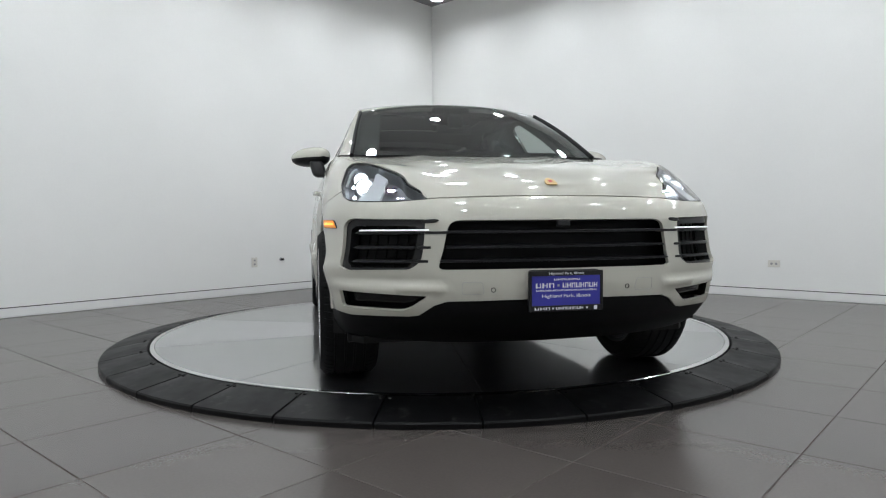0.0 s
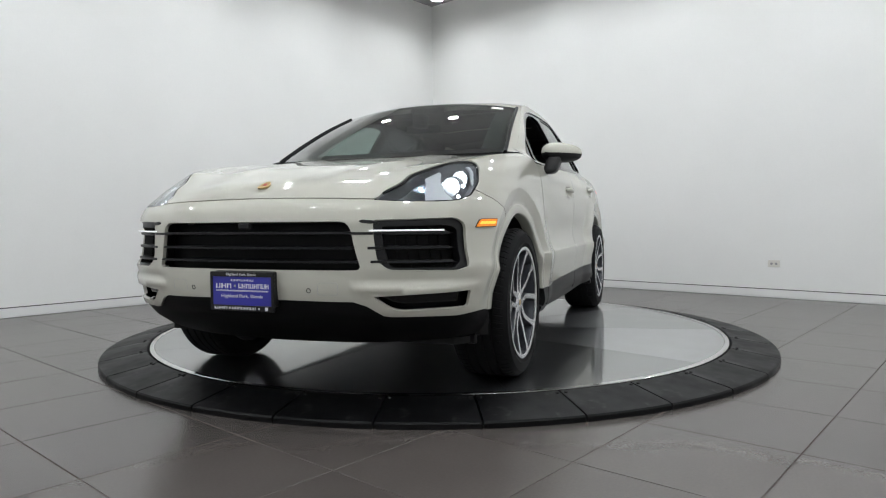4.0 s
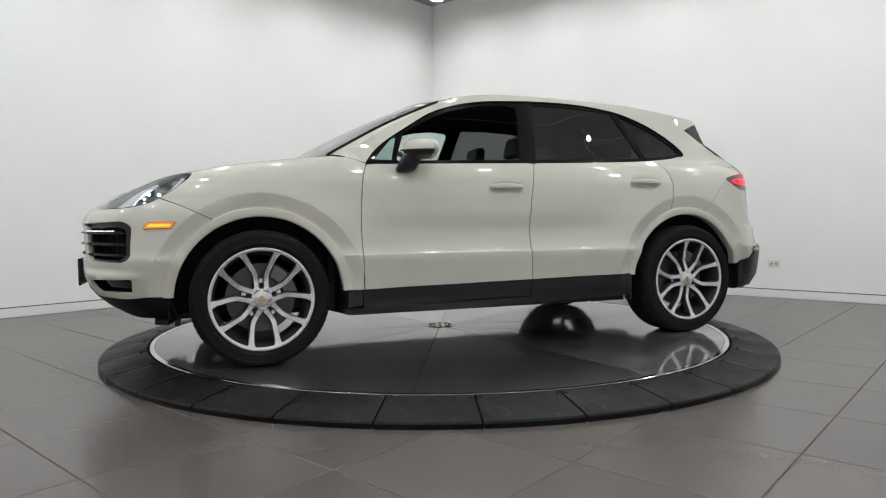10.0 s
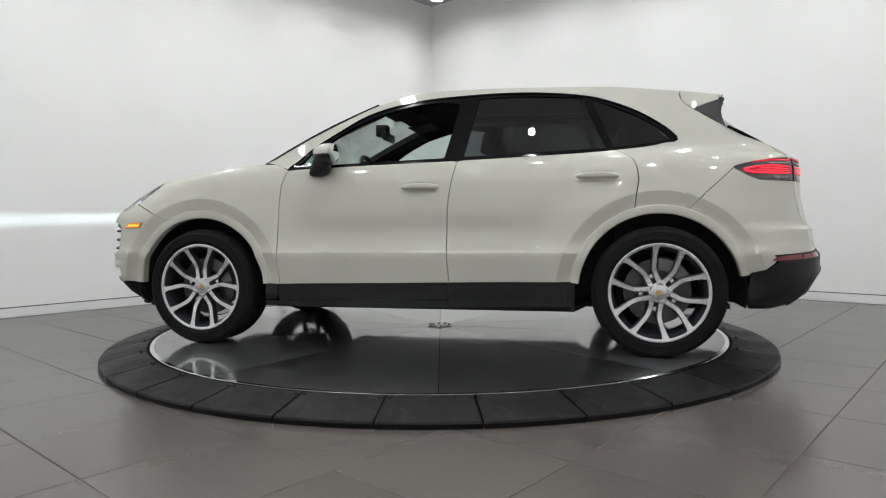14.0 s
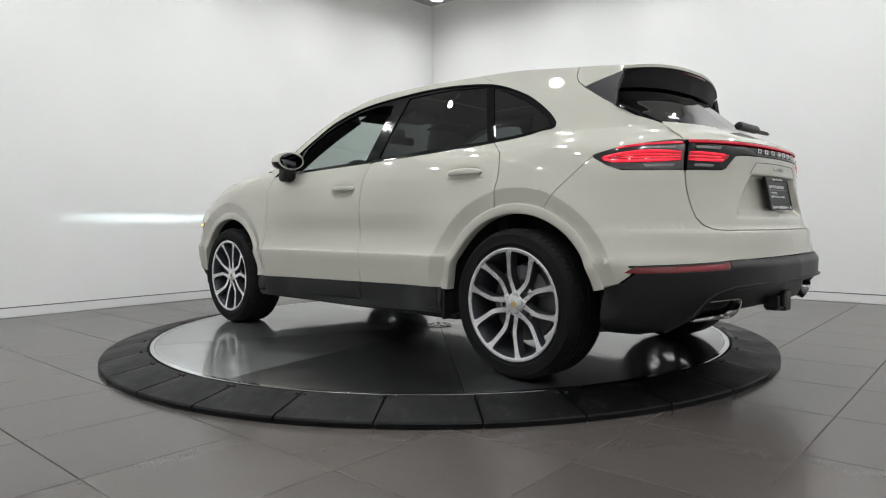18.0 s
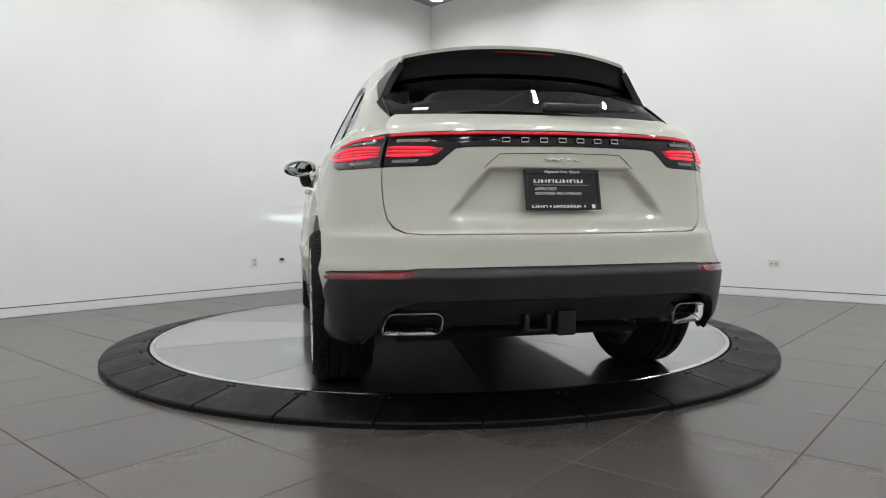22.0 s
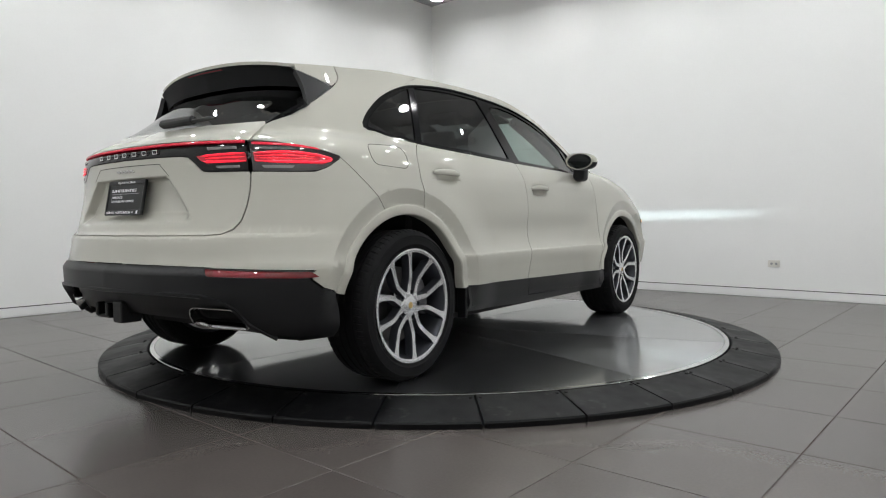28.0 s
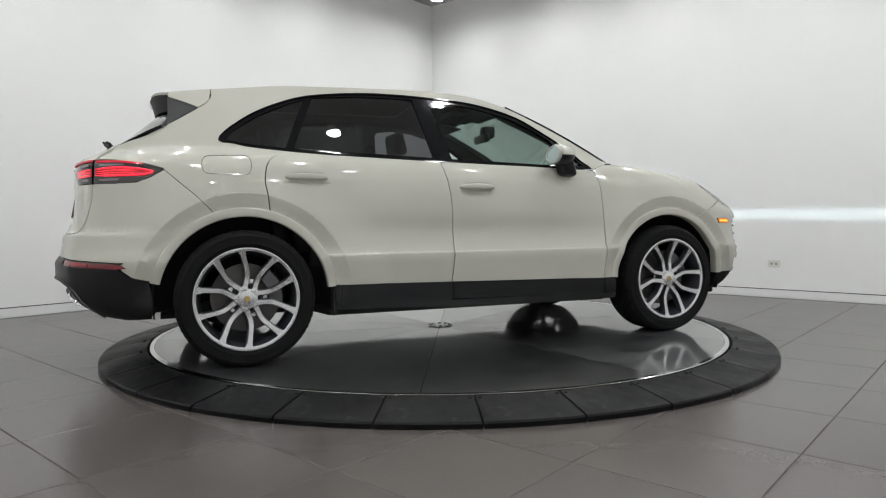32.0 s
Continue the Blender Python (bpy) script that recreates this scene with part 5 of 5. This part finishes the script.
    bm.faces.new(rings[0])
    bm.faces.new(rings[-1][::-1])
    bmesh.ops.recalc_face_normals(bm, faces=bm.faces[:])
    part("brake_caliper", bm, material("caliper_grey", (0.16, 0.16, 0.17), 0.45, 0.4), wheel, "dark grey brake caliper", smooth=True)
    return wheel


first_wheel = build_wheel()
first_wheel.parent = car
WHEELS = ((HUB_X, 0.829, 0, 2), (-HUB_X, 0.832, 0, 24), (HUB_X, -0.829, 180, 10), (-HUB_X, -0.832, 180, -15))
for k, (x, y, turn, roll) in enumerate(WHEELS):
    m = Matrix.Translation((x, y, HUB_Z)) @ Matrix.Rotation(radians(turn), 4, "Z") @ Matrix.Rotation(radians(roll), 4, "Y")
    w = first_wheel if k == 0 else copy_thing(first_wheel, m)
    w.matrix_basis = m
    w["label"] = "silver ten-spoke alloy wheel with black tyre"


# ---- mirrors, handles ----
def blob(center, size, power=2.6, nu=28, nv=16, cut=None):
    """A rounded block; cut keeps one side of a height."""
    bm = bmesh.new()

    def sp(v):
        return math.copysign(abs(v) ** (2 / power), v)
    rows = []
    for j in range(nv + 1):
        ph = -math.pi / 2 + math.pi * j / nv
        rows.append([bm.verts.new((center[0] + size[0] * sp(math.cos(ph)) * sp(math.cos(2 * math.pi * i / nu)), center[1] + size[1] * sp(math.cos(ph)) * sp(math.sin(2 * math.pi * i / nu)), center[2] + size[2] * sp(math.sin(ph)))) for i in range(nu)])
    for p, q in zip(rows, rows[1:]):
        for i in range(nu):
            bm.faces.new((p[i], p[(i + 1) % nu], q[(i + 1) % nu], q[i]))
    bmesh.ops.remove_doubles(bm, verts=bm.verts[:], dist=1e-5)
    if cut is not None:
        z, keep = cut
        geom = bmesh.ops.bisect_plane(bm, geom=bm.verts[:] + bm.edges[:] + bm.faces[:], plane_co=(0, 0, z), plane_no=(0, 0, 1), clear_outer=keep < 0, clear_inner=keep > 0)
        es = [e for e in geom["geom_cut"] if isinstance(e, bmesh.types.BMEdge)]
        if es:
            bmesh.ops.edgeloop_fill(bm, edges=es)
    bmesh.ops.recalc_face_normals(bm, faces=bm.faces[:])
    return bm


def build_mirror(s):
    def shape(bm):
        for v in bm.verts:
            k = (v.co.y - 0.86) / 0.24
            v.co.x -= 0.05 * max(k, 0) ** 2
            v.co.z = 1.228 + (v.co.z - 1.228) * (1.0 - 0.18 * max(k, 0) ** 2) - 0.012 * max(k, 0)
            if v.co.x < 0.508:
                v.co.x = 0.508 + (v.co.x - 0.508) * 0.25
            v.co.y *= s
        if s < 0:
            bmesh.ops.reverse_faces(bm, faces=bm.faces[:])
        return bm
    mir = new("door_mirror")
    mir.parent = car
    c, sz = (0.53, 0.988, 1.226), (0.108, 0.126, 0.070)
    part("mirror_cap", shape(blob(c, sz, 2.5, 32, 18, (1.222, 1))), PAINT, mir, "body-coloured mirror cap", smooth=True, angle=60)
    part("mirror_base", shape(blob(c, (sz[0] - 0.002, sz[1] - 0.002, sz[2] * 0.9), 2.5, 32, 18, (1.221, -1))), PLASTIC, mir, smooth=True, angle=60)
    foot = box((0.56, 0.885, 1.085), (0.68, 0.975, 1.20), 0.03, seg=3)
    for v in foot.verts:
        f = (v.co.z - 1.085) / 0.115
        v.co.x -= 0.055 * f
        v.co.y += 0.03 * f
        v.co.y *= s
    if s < 0:
        bmesh.ops.reverse_faces(foot, faces=foot.faces[:])
    part("mirror_foot", foot, PLASTIC, mir, "black mirror foot", smooth=True, angle=50)
    g = bmesh.new()
    ring = [(0.484, 0.985 + 0.098 * math.cos(t) * (1 if abs(math.cos(t)) < 1 else 1), 1.222 + 0.053 * math.sin(t)) for t in np.linspace(0, 2 * math.pi, 33)[:-1]]
    vs = [g.verts.new((x - 0.030 * max((y - 0.93) / 0.2, 0), y * s, z)) for x, y, z in ring]
    f = g.faces.new(vs)
    ext = bmesh.ops.extrude_face_region(g, geom=[f])
    for v in ext["geom"]:
        if isinstance(v, bmesh.types.BMVert):
            v.co.x += 0.012
    bmesh.ops.recalc_face_normals(g, faces=g.faces[:])
    part("mirror_glass", g, material("mirror_silver", (0.75, 0.78, 0.8), 0.02, 1.0), mir)
    fr = bmesh.new()
    rows = []
    for i in range(40):
        t = 2 * math.pi * i / 40
        row = []
        for k in range(8):
            p = 2 * math.pi * k / 8
            e = 1.0 + 0.03 * math.cos(p)
            y, z = 0.985 + 0.103 * e * math.cos(t), 1.222 + 0.057 * (1 + 0.055 * math.cos(p)) * math.sin(t)
            row.append(fr.verts.new((0.490 + 0.012 * math.sin(p) - 0.030 * max((y - 0.93) / 0.2, 0), y * s, z)))
        rows.append(row)
    for i in range(40):
        for k in range(8):
            fr.faces.new((rows[i][k], rows[(i + 1) % 40][k], rows[(i + 1) % 40][(k + 1) % 8], rows[i][(k + 1) % 8]))
    bmesh.ops.recalc_face_normals(fr, faces=fr.faces[:])
    part("mirror_frame", fr, PAINT, mir, "body-coloured mirror edge", smooth=True, angle=80)
    sig = box((0.60, 0.90, 1.213), (0.632, 1.02, 1.222), 0.002)
    for v in sig.verts:
        v.co.x -= 0.05 * max((v.co.y - 0.9) / 0.12, 0) ** 2
        v.co.y *= s
    part("turn_signal", sig, GLOSS, mir, "thin dark turn signal")


for s in (1, -1):
    build_mirror(s)
for doors_of, a, b, z in ((doors[0], 0.072, -0.168, 1.008), (doors[1], -0.985, -1.228, 1.052)):
    for k, door in enumerate(doors_of):
        mid = (a + b) / 2
        y = float(side_y(np.array(mid + 0.12), np.array(z))) + 0.016
        grip = blob((mid, y, z), ((a - b) / 2, 0.017, 0.0175), 2.9, 28, 14)
        for v in grip.verts:
            k = (v.co.x - mid) / (a - b) * 2
            v.co.z += 0.006 * (1 - k * k) - 0.002
            v.co.y -= 0.012 * k * k
        if door is doors_of[1]:
            for v in grip.verts:
                v.co.y *= -1
            bmesh.ops.reverse_faces(grip, faces=grip.faces[:])
        part("door_handle", grip, PAINT, door, "body-coloured pull handle", smooth=True, angle=60)
for mirror in (False,):
    fuel = rounded([(-1.665, 1.165), (-1.665, 1.065), (-1.41, 1.055), (-1.405, 1.175)], 0.05)
    bar("fuel_door_gap", side, fuel, 0.003, 0.002, DARK, car, out=-1, off=0.0, closed=True, mirror=True, label="thin outline of the fuel door")
# hood badge
badge = bmesh.new()
sh = flow([(0.0, 0.033), (0.024, 0.028), (0.024, 0.0), (0.016, -0.02), (0.0, -0.034), (-0.016, -0.02), (-0.024, 0.0), (-0.024, 0.028)], 3, True)
f = badge.faces.new([badge.verts.new((x, y, 0)) for x, y in sh])
ext = bmesh.ops.extrude_face_region(badge, geom=[f])
for v in ext["geom"]:
    if isinstance(v, bmesh.types.BMVert):
        v.co.z += 0.004
bmesh.ops.recalc_face_normals(badge, faces=badge.faces[:])
ob = part("hood_badge", badge, BRASS, car, "small gilt shield badge")
ob.matrix_basis = Matrix.Translation((2.272, 0, 0.957)) @ Matrix.Rotation(radians(28), 4, "Y") @ Matrix.Rotation(radians(-90), 4, "Z")
hb = part("badge_field", box((-0.009, -0.010, 0.004), (0.009, 0.012, 0.0052), 0.0005), REDINK, car)
hb.matrix_basis = ob.matrix_basis.copy()


# ---- plates ----
def stroke(w, h, x, y, mat, parent, m, name="print_bar"):
    bm = box((x - w / 2, y - h / 2, 0), (x + w / 2, y + h / 2, 0.0006))
    bm.transform(m)
    return part(name, bm, mat, parent)


def build_plate(m, base, front):
    plate = new("front_plate" if front else "rear_plate")
    plate.parent = car
    plate["label"] = "blue dealer plate in a black frame" if front else "black dealer plate in a black frame"
    fr = merge(box((-0.160, 0.062, -0.008), (0.160, 0.082, 0.006), 0.003), box((-0.160, -0.082, -0.008), (0.160, -0.058, 0.006), 0.003), box((-0.160, -0.06, -0.008), (-0.147, 0.064, 0.006), 0.003), box((0.147, -0.06, -0.008), (0.160, 0.064, 0.006), 0.003))
    fr.transform(m)
    part("plate_frame", fr, PLASTIC, plate)
    bm = box((-0.150, -0.074, -0.006), (0.150, 0.074, 0.002))
    bm.transform(m)
    part("plate_face", bm, base, plate)
    up = m @ Matrix.Translation((0, 0, 0.0062))
    face = m @ Matrix.Translation((0, 0, 0.0024))
    text("Highland Park, Illinois", 0.0145, INK, plate, up @ Matrix.Translation((0, 0.0715, 0)), "frame_lettering", 0.150)

    def blocks(x0, x1, n, y, h, to):
        """A row of plain upright marks, each two posts and a bar."""
        w = (x1 - x0) / n
        for k in range(n):
            c, b = x0 + w * (k + 0.5), w * 0.40
            t = w * 0.25
            bars = [box((c - b, y - h / 2, 0), (c - b + t, y + h / 2, 0.0006)), box((c + b - t * 0.6, y - h / 2, 0), (c + b, y + h / 2, 0.0006)),
                    box((c - b + t, y + (k % 3 - 1) * h * 0.36 - h * 0.09, 0), (c + b - t * 0.6, y + (k % 3 - 1) * h * 0.36 + h * 0.09, 0.0006))]
            bm = merge(*bars)
            bm.transform(to)
            part("print_bar", bm, INK, plate)

    # the dealer's name as plain blocks
    blocks(-0.140, -0.070, 3, -0.070, 0.011, up)
    blocks(-0.048, 0.072, 8, -0.070, 0.011, up)
    for x in (-0.059, 0.088):
        stroke(0.007, 0.007, x, -0.070, INK, plate, up)
    stroke(0.014, 0.015, 0.125, -0.070, INK, plate, up)
    if front:
        blocks(-0.055, 0.060, 7, 0.047, 0.008, face)
        blocks(-0.134, -0.050, 3, 0.023, 0.020, face)
        blocks(-0.018, 0.136, 8, 0.023, 0.020, face)
        stroke(0.009, 0.009, -0.034, 0.023, GREYINK, plate, face)
        blocks(-0.130, 0.132, 26, 0.003, 0.007, face)
        text("Highland Park, Illinois", 0.0195, INK, plate, face @ Matrix.Translation((0, -0.020, 0)), "plate_lettering", 0.208)
    else:
        blocks(-0.125, 0.090, 7, 0.034, 0.014, face)
        stroke(0.235, 0.002, -0.005, 0.018, GREYINK, plate, face)
        text("APPROVED", 0.0165, INK, plate, face @ Matrix.Translation((-0.073, 0.002, 0)), "plate_lettering", 0.092)
        text("CERTIFIED PRE-OWNED", 0.0145, INK, plate, face @ Matrix.Translation((-0.020, -0.017, 0)), "plate_lettering", 0.198)


build_plate(Matrix(((0, 0, 1, 2.450), (1, 0, 0, 0.0), (0, 1, 0, 0.505), (0, 0, 0, 1))), BLUE, True)
part("plate_bracket", box((2.395, -0.150, 0.44), (2.441, 0.150, 0.59), 0.008), PLASTIC, car, "black front plate bracket")
build_plate(Matrix(((0, 0.19, -0.982, -2.376), (-1, 0, 0, 0.0), (0, 0.982, 0.19, 0.914), (0, 0, 0, 1))), PLASTIC, False)

# ---- underside and cabin ----
pan = bmesh.new()
loop = []
for x in np.linspace(2.00, -1.90, 60):
    if abs(abs(x) - HUB_X) < 0.46:
        y = 0.60
    else:
        y = min(float(lower(np.array(x), np.array(0.27))), 0.88) - 0.015
    loop.append((x, y))
f = pan.faces.new([pan.verts.new((x, y, 0.275)) for x, y in loop] + [pan.verts.new((x, -y, 0.275)) for x, y in loop[::-1]])
ext = bmesh.ops.extrude_face_region(pan, geom=[f])
for v in ext["geom"]:
    if isinstance(v, bmesh.types.BMVert):
        v.co.z -= 0.03
bmesh.ops.recalc_face_normals(pan, faces=pan.faces[:])
part("underbody", pan, DARK, car, "dark underbody panel")
part("exhaust_silencer", merge(box((-2.16, -0.70, 0.34), (-1.95, 0.70, 0.44), 0.04)), DARK, car)
part("axle", merge(box((1.38, -0.68, 0.30), (1.52, 0.68, 0.42), 0.03), box((-1.52, -0.68, 0.28), (-1.36, 0.68, 0.42), 0.03)), DARK, car)
part("bulkhead", box((1.02, -0.80, 0.28), (1.05, 0.80, 1.12)), DARK, car)
part("boot_wall", box((-1.28, -0.78, 0.28), (-1.22, 0.78, 1.10)), DARK, car)
for s in (1, -1):
    part("air_flap", box((1.87, s * 0.74 - 0.11, 0.235), (1.90, s * 0.74 + 0.11, 0.28), 0.008), PLASTIC, car)
    part("mud_flap", box((-0.975, s * 0.93 - 0.03, 0.255), (-0.955, s * 0.93 + 0.03, 0.44), 0.006), PLASTIC, car)


def wedge(pts, y0, y1, bevel=0.02):
    bm = bmesh.new()
    a = [bm.verts.new((x, y0, z)) for x, z in pts]
    b = [bm.verts.new((x, y1, z)) for x, z in pts]
    bm.faces.new(a)
    bm.faces.new(b[::-1])
    n = len(pts)
    for i in range(n):
        bm.faces.new((a[i], b[i], b[(i + 1) % n], a[(i + 1) % n]))
    bmesh.ops.recalc_face_normals(bm, faces=bm.faces[:])
    bmesh.ops.bevel(bm, geom=bm.edges[:], offset=bevel, segments=3, affect="EDGES", profile=0.5)
    return bm


def build_seat(x, y, w, head):
    seat = new("seat")
    seat.parent = car
    seat["label"] = "black leather seat"
    part("cushion", wedge([(x + 0.30, 0.60), (x + 0.28, 0.70), (x - 0.20, 0.66), (x - 0.22, 0.50), (x + 0.28, 0.50)], y - w, y + w, 0.04), LEATHER, seat, smooth=True)
    part("backrest", wedge([(x - 0.12, 0.62), (x - 0.36, 1.22), (x - 0.44, 1.22), (x - 0.28, 0.60)], y - w, y + w, 0.035), LEATHER, seat, smooth=True)
    for hy in head:
        part("headrest", wedge([(x - 0.36, 1.25), (x - 0.40, 1.40), (x - 0.47, 1.39), (x - 0.45, 1.24)], hy - 0.12, hy + 0.12, 0.03), LEATHER, seat, smooth=True)


build_seat(0.02, 0.37, 0.25, (0.37,))
build_seat(0.02, -0.37, 0.25, (-0.37,))
build_seat(-0.85, 0.0, 0.64, (0.40, -0.40))
part("dashboard", wedge([(1.05, 0.75), (1.05, 1.10), (0.90, 1.145), (0.66, 1.10), (0.58, 1.02), (0.66, 0.70)], -0.74, 0.74, 0.03), LEATHER, car, "black dashboard", smooth=True)
part("instrument_hood", wedge([(0.80, 1.10), (0.74, 1.17), (0.62, 1.15), (0.62, 1.08)], 0.22, 0.52, 0.02), LEATHER, car, smooth=True)
part("centre_console", wedge([(0.70, 0.55), (0.66, 0.95), (0.30, 0.86), (-0.30, 0.82), (-0.30, 0.50)], -0.13, 0.13, 0.03), LEATHER, car, smooth=True)
wheel_bm = bmesh.new()
R, r = 0.182, 0.017
rings = []
for i in range(40):
    t = 2 * math.pi * i / 40
    rings.append([wheel_bm.verts.new(((R + r * math.cos(p)) * math.cos(t), (R + r * math.cos(p)) * math.sin(t), r * math.sin(p))) for p in np.linspace(0, 2 * math.pi, 11)[:-1]])
for i in range(40):
    p, q = rings[i], rings[(i + 1) % 40]
    for j in range(10):
        wheel_bm.faces.new((p[j], q[j], q[(j + 1) % 10], p[(j + 1) % 10]))
steer = part("steering_wheel", merge(wheel_bm, box((-0.06, -0.06, -0.03), (0.06, 0.06, 0.02), 0.02), box((-0.02, -0.18, -0.015), (0.02, 0.18, 0.005), 0.005), box((-0.18, -0.03, -0.015), (0.0, 0.03, 0.005), 0.005)), LEATHER, car, smooth=True)
steer.matrix_basis = Matrix.Translation((0.42, 0.37, 1.09)) @ Matrix.Rotation(radians(-65), 4, "Y")
part("rear_view_mirror", merge(box((0.41, -0.125, 1.405), (0.445, 0.125, 1.470), 0.015), box((0.425, -0.05, 1.44), (0.52, 0.05, 1.535), 0.02)), PLASTIC, car, smooth=True)
for s in (1, -1):
    bar("pillar_trim", windshield, [(u, 0.90 * s) for u in np.linspace(0.04, 0.97, 24)], 0.15, 0.06, HEADLINER, car, out=-1, off=-0.045, label="dark inner windshield pillar trim")
part("overhead_console", wedge([(0.36, 1.60), (0.34, 1.56), (0.12, 1.58), (0.12, 1.625)], -0.13, 0.13, 0.01), HEADLINER, car)
for s in (1, -1):
    part("sun_visor", wedge([(0.33, 1.535), (0.31, 1.522), (0.14, 1.560), (0.15, 1.575)], s * 0.34 - 0.16, s * 0.34 + 0.16, 0.005), HEADLINER, car)
car.matrix_basis = pose(0, 0, DISC_Z)


# ---- small things on the walls ----
def build_outlets():
    for nm, a, b, z, wall in (("wall_outlet", R1[1], OUT_N[0], OUT_N[1], "n"), ("wall_outlet", OUT_W[0], R2[0], OUT_W[1], "w")):
        ang = ROOM + (math.pi / 2 if wall == "n" else 0)
        face = room(a, b, z)
        m = Matrix.Translation(face) @ Matrix(((E2.x, 0, -E1.x, 0), (E2.y, 0, -E1.y, 0), (0, 1, 0, 0), (0, 0, 0, 1))) if wall == "n" else Matrix.Translation(face) @ Matrix(((E1.x, 0, E2.x, 0), (E1.y, 0, E2.y, 0), (0, 1, 0, 0), (0, 0, 0, 1)))
        w, h = (0.062, 0.038) if wall == "n" else (0.040, 0.060)
        ob = thing(nm, "white double socket outlet on the wall", "outlet", at=m)
        part("cover", box((-w, -h, 0), (w, h, 0.006), 0.003), WHITE, ob)
        for s in (-1, 1):
            o = (0.024 * s, 0) if wall == "n" else (0, 0.024 * s)
            part("socket", box((o[0] - 0.012, o[1] - 0.012, 0.005), (o[0] + 0.012, o[1] + 0.012, 0.0075), 0.003), GREYINK, ob)
    m = Matrix.Translation(room(KNOB[0], R2[0], KNOB[1])) @ Matrix(((E1.x, 0, E2.x, 0), (E1.y, 0, E2.y, 0), (0, 1, 0, 0), (0, 0, 0, 1)))
    ob = thing("cable_plug", "small black cable plug sticking out of the wall", "plug", at=m)
    part("collar", lathe([(0.0, 0.0), (0.022, 0.0), (0.022, 0.006), (0.0, 0.006)], 20, "z"), GREYINK, ob)
    part("stem", lathe([(0.0, 0.006), (0.010, 0.006), (0.014, 0.03), (0.016, 0.05), (0.0, 0.055)], 16, "z"), PLASTIC, ob, smooth=True)


OUT_N, OUT_W, KNOB = (1.273, 0.374), (0.783, 0.386), (1.169, 0.408)
build_outlets()


# ---- lamps ----
def build_lamps():
    """Round pendant downlights on short stems."""
    first = None
    drop = 0.30
    for i in range(6):
        for j in range(6):
            m = Matrix.Translation(room(3.20 - 1.60 * i, -2.88 + 1.50 * j, CEIL))
            if first is None:
                first = thing("pendant_light", "small round white pendant downlight, lit", "pendant light", "ceiling lights", at=m)
                part("canopy", lathe([(0.0, 0.0), (0.05, 0.0), (0.05, -0.02), (0.0, -0.02)], 20, "z"), WHITE, first)
                part("stem", lathe([(0.0, -0.02), (0.008, -0.02), (0.008, -drop + 0.10), (0.0, -drop + 0.10)], 10, "z"), WHITE, first)
                part("housing", lathe([(0.0, -drop + 0.11), (0.05, -drop + 0.10), (0.078, -drop + 0.05), (0.083, -drop - 0.005), (0.079, -drop - 0.005), (0.078, -drop + 0.05), (0.0, -drop + 0.08)], 28, "z"), WHITE, first, smooth=True)
                part("diffuser", lathe([(0.0, -drop), (0.05, -drop + 0.001), (0.071, -drop + 0.004), (0.076, -drop + 0.010), (0.076, -drop + 0.02), (0.0, -drop + 0.03)], 28, "z"), LAMPM, first)
            else:
                copy_thing(first, m)


build_lamps()


# ---- floor tiles ----
def slab_bm(lo, hi):
    bm = box((R1[0] - 0.4, R2[0] - 0.4, lo), (R1[1] + 0.4, R2[1] + 0.4, hi))
    bm.transform(Matrix(((E1.x, E2.x, 0, 0), (E1.y, E2.y, 0, 0), (0, 0, 1, 0), (0, 0, 0, 1))))
    bmesh.ops.recalc_face_normals(bm, faces=bm.faces[:])
    return bm


def build_floor():
    a = radians(48.7)
    u, v = Vector((math.cos(a), math.sin(a), 0)), Vector((math.sin(a), -math.cos(a), 0))
    floor = tagged(part("floor", slab_bm(-0.06, -0.0022), GROUT), "warm grey square porcelain tiles with thin dark joints", "floor", kind="structure")
    S, gap = 0.600, 0.0045
    bm = bmesh.new()
    h = S / 2 - gap / 2
    for z, k in ((0.0, h - 0.0012), (-0.0012, h), (-0.012, h)):
        for sx, sy in ((-1, -1), (1, -1), (1, 1), (-1, 1)):
            bm.verts.new((sx * k, sy * k, z))
    bm.verts.ensure_lookup_table()
    V = bm.verts
    bm.faces.new(V[0:4])
    for r in (0, 4):
        for i in range(4):
            j = (i + 1) % 4
            bm.faces.new((V[r + 4 + i], V[r + 4 + j], V[r + j], V[r + i]))
    bmesh.ops.recalc_face_normals(bm, faces=bm.faces[:])
    tile = part("tile", bm, TILE, floor)
    first = True
    for i in range(-10, 9):
        for j in range(-14, 6):
            c = u * (-0.52 + (i + 0.5) * S) + v * (2.736 + (j + 0.5) * S)
            e1, e2 = c.dot(E1), c.dot(E2)
            if not (R1[0] - 0.3 < e1 < R1[1] + 0.3 and R2[0] - 0.3 < e2 < R2[1] + 0.3):
                continue
            ob = tile if first else new("tile", tile.data)
            first = False
            ob.parent = floor
            ob.matrix_basis = Matrix.Translation(c) @ Matrix.Rotation(a + (i * 7 + j * 13) % 4 * math.pi / 2, 4, "Z")


build_floor()


# ---- what moves ----
def motions():
    rows, disc = [], []
    for i in range(33):
        a = SPIN0 + SPIN * i
        v = Matrix.Rotation(radians(a), 4, "Z") @ Vector((CAR_X, CAR_Y, 0))
        rows.append((float(i), pose(v.x, v.y, DISC_Z, 0, 0, a)))
        disc.append((float(i), pose(0, 0, DISC_Z, 0, 0, a)))
    walk(car, rows)
    walk(turntable, disc)


motions()
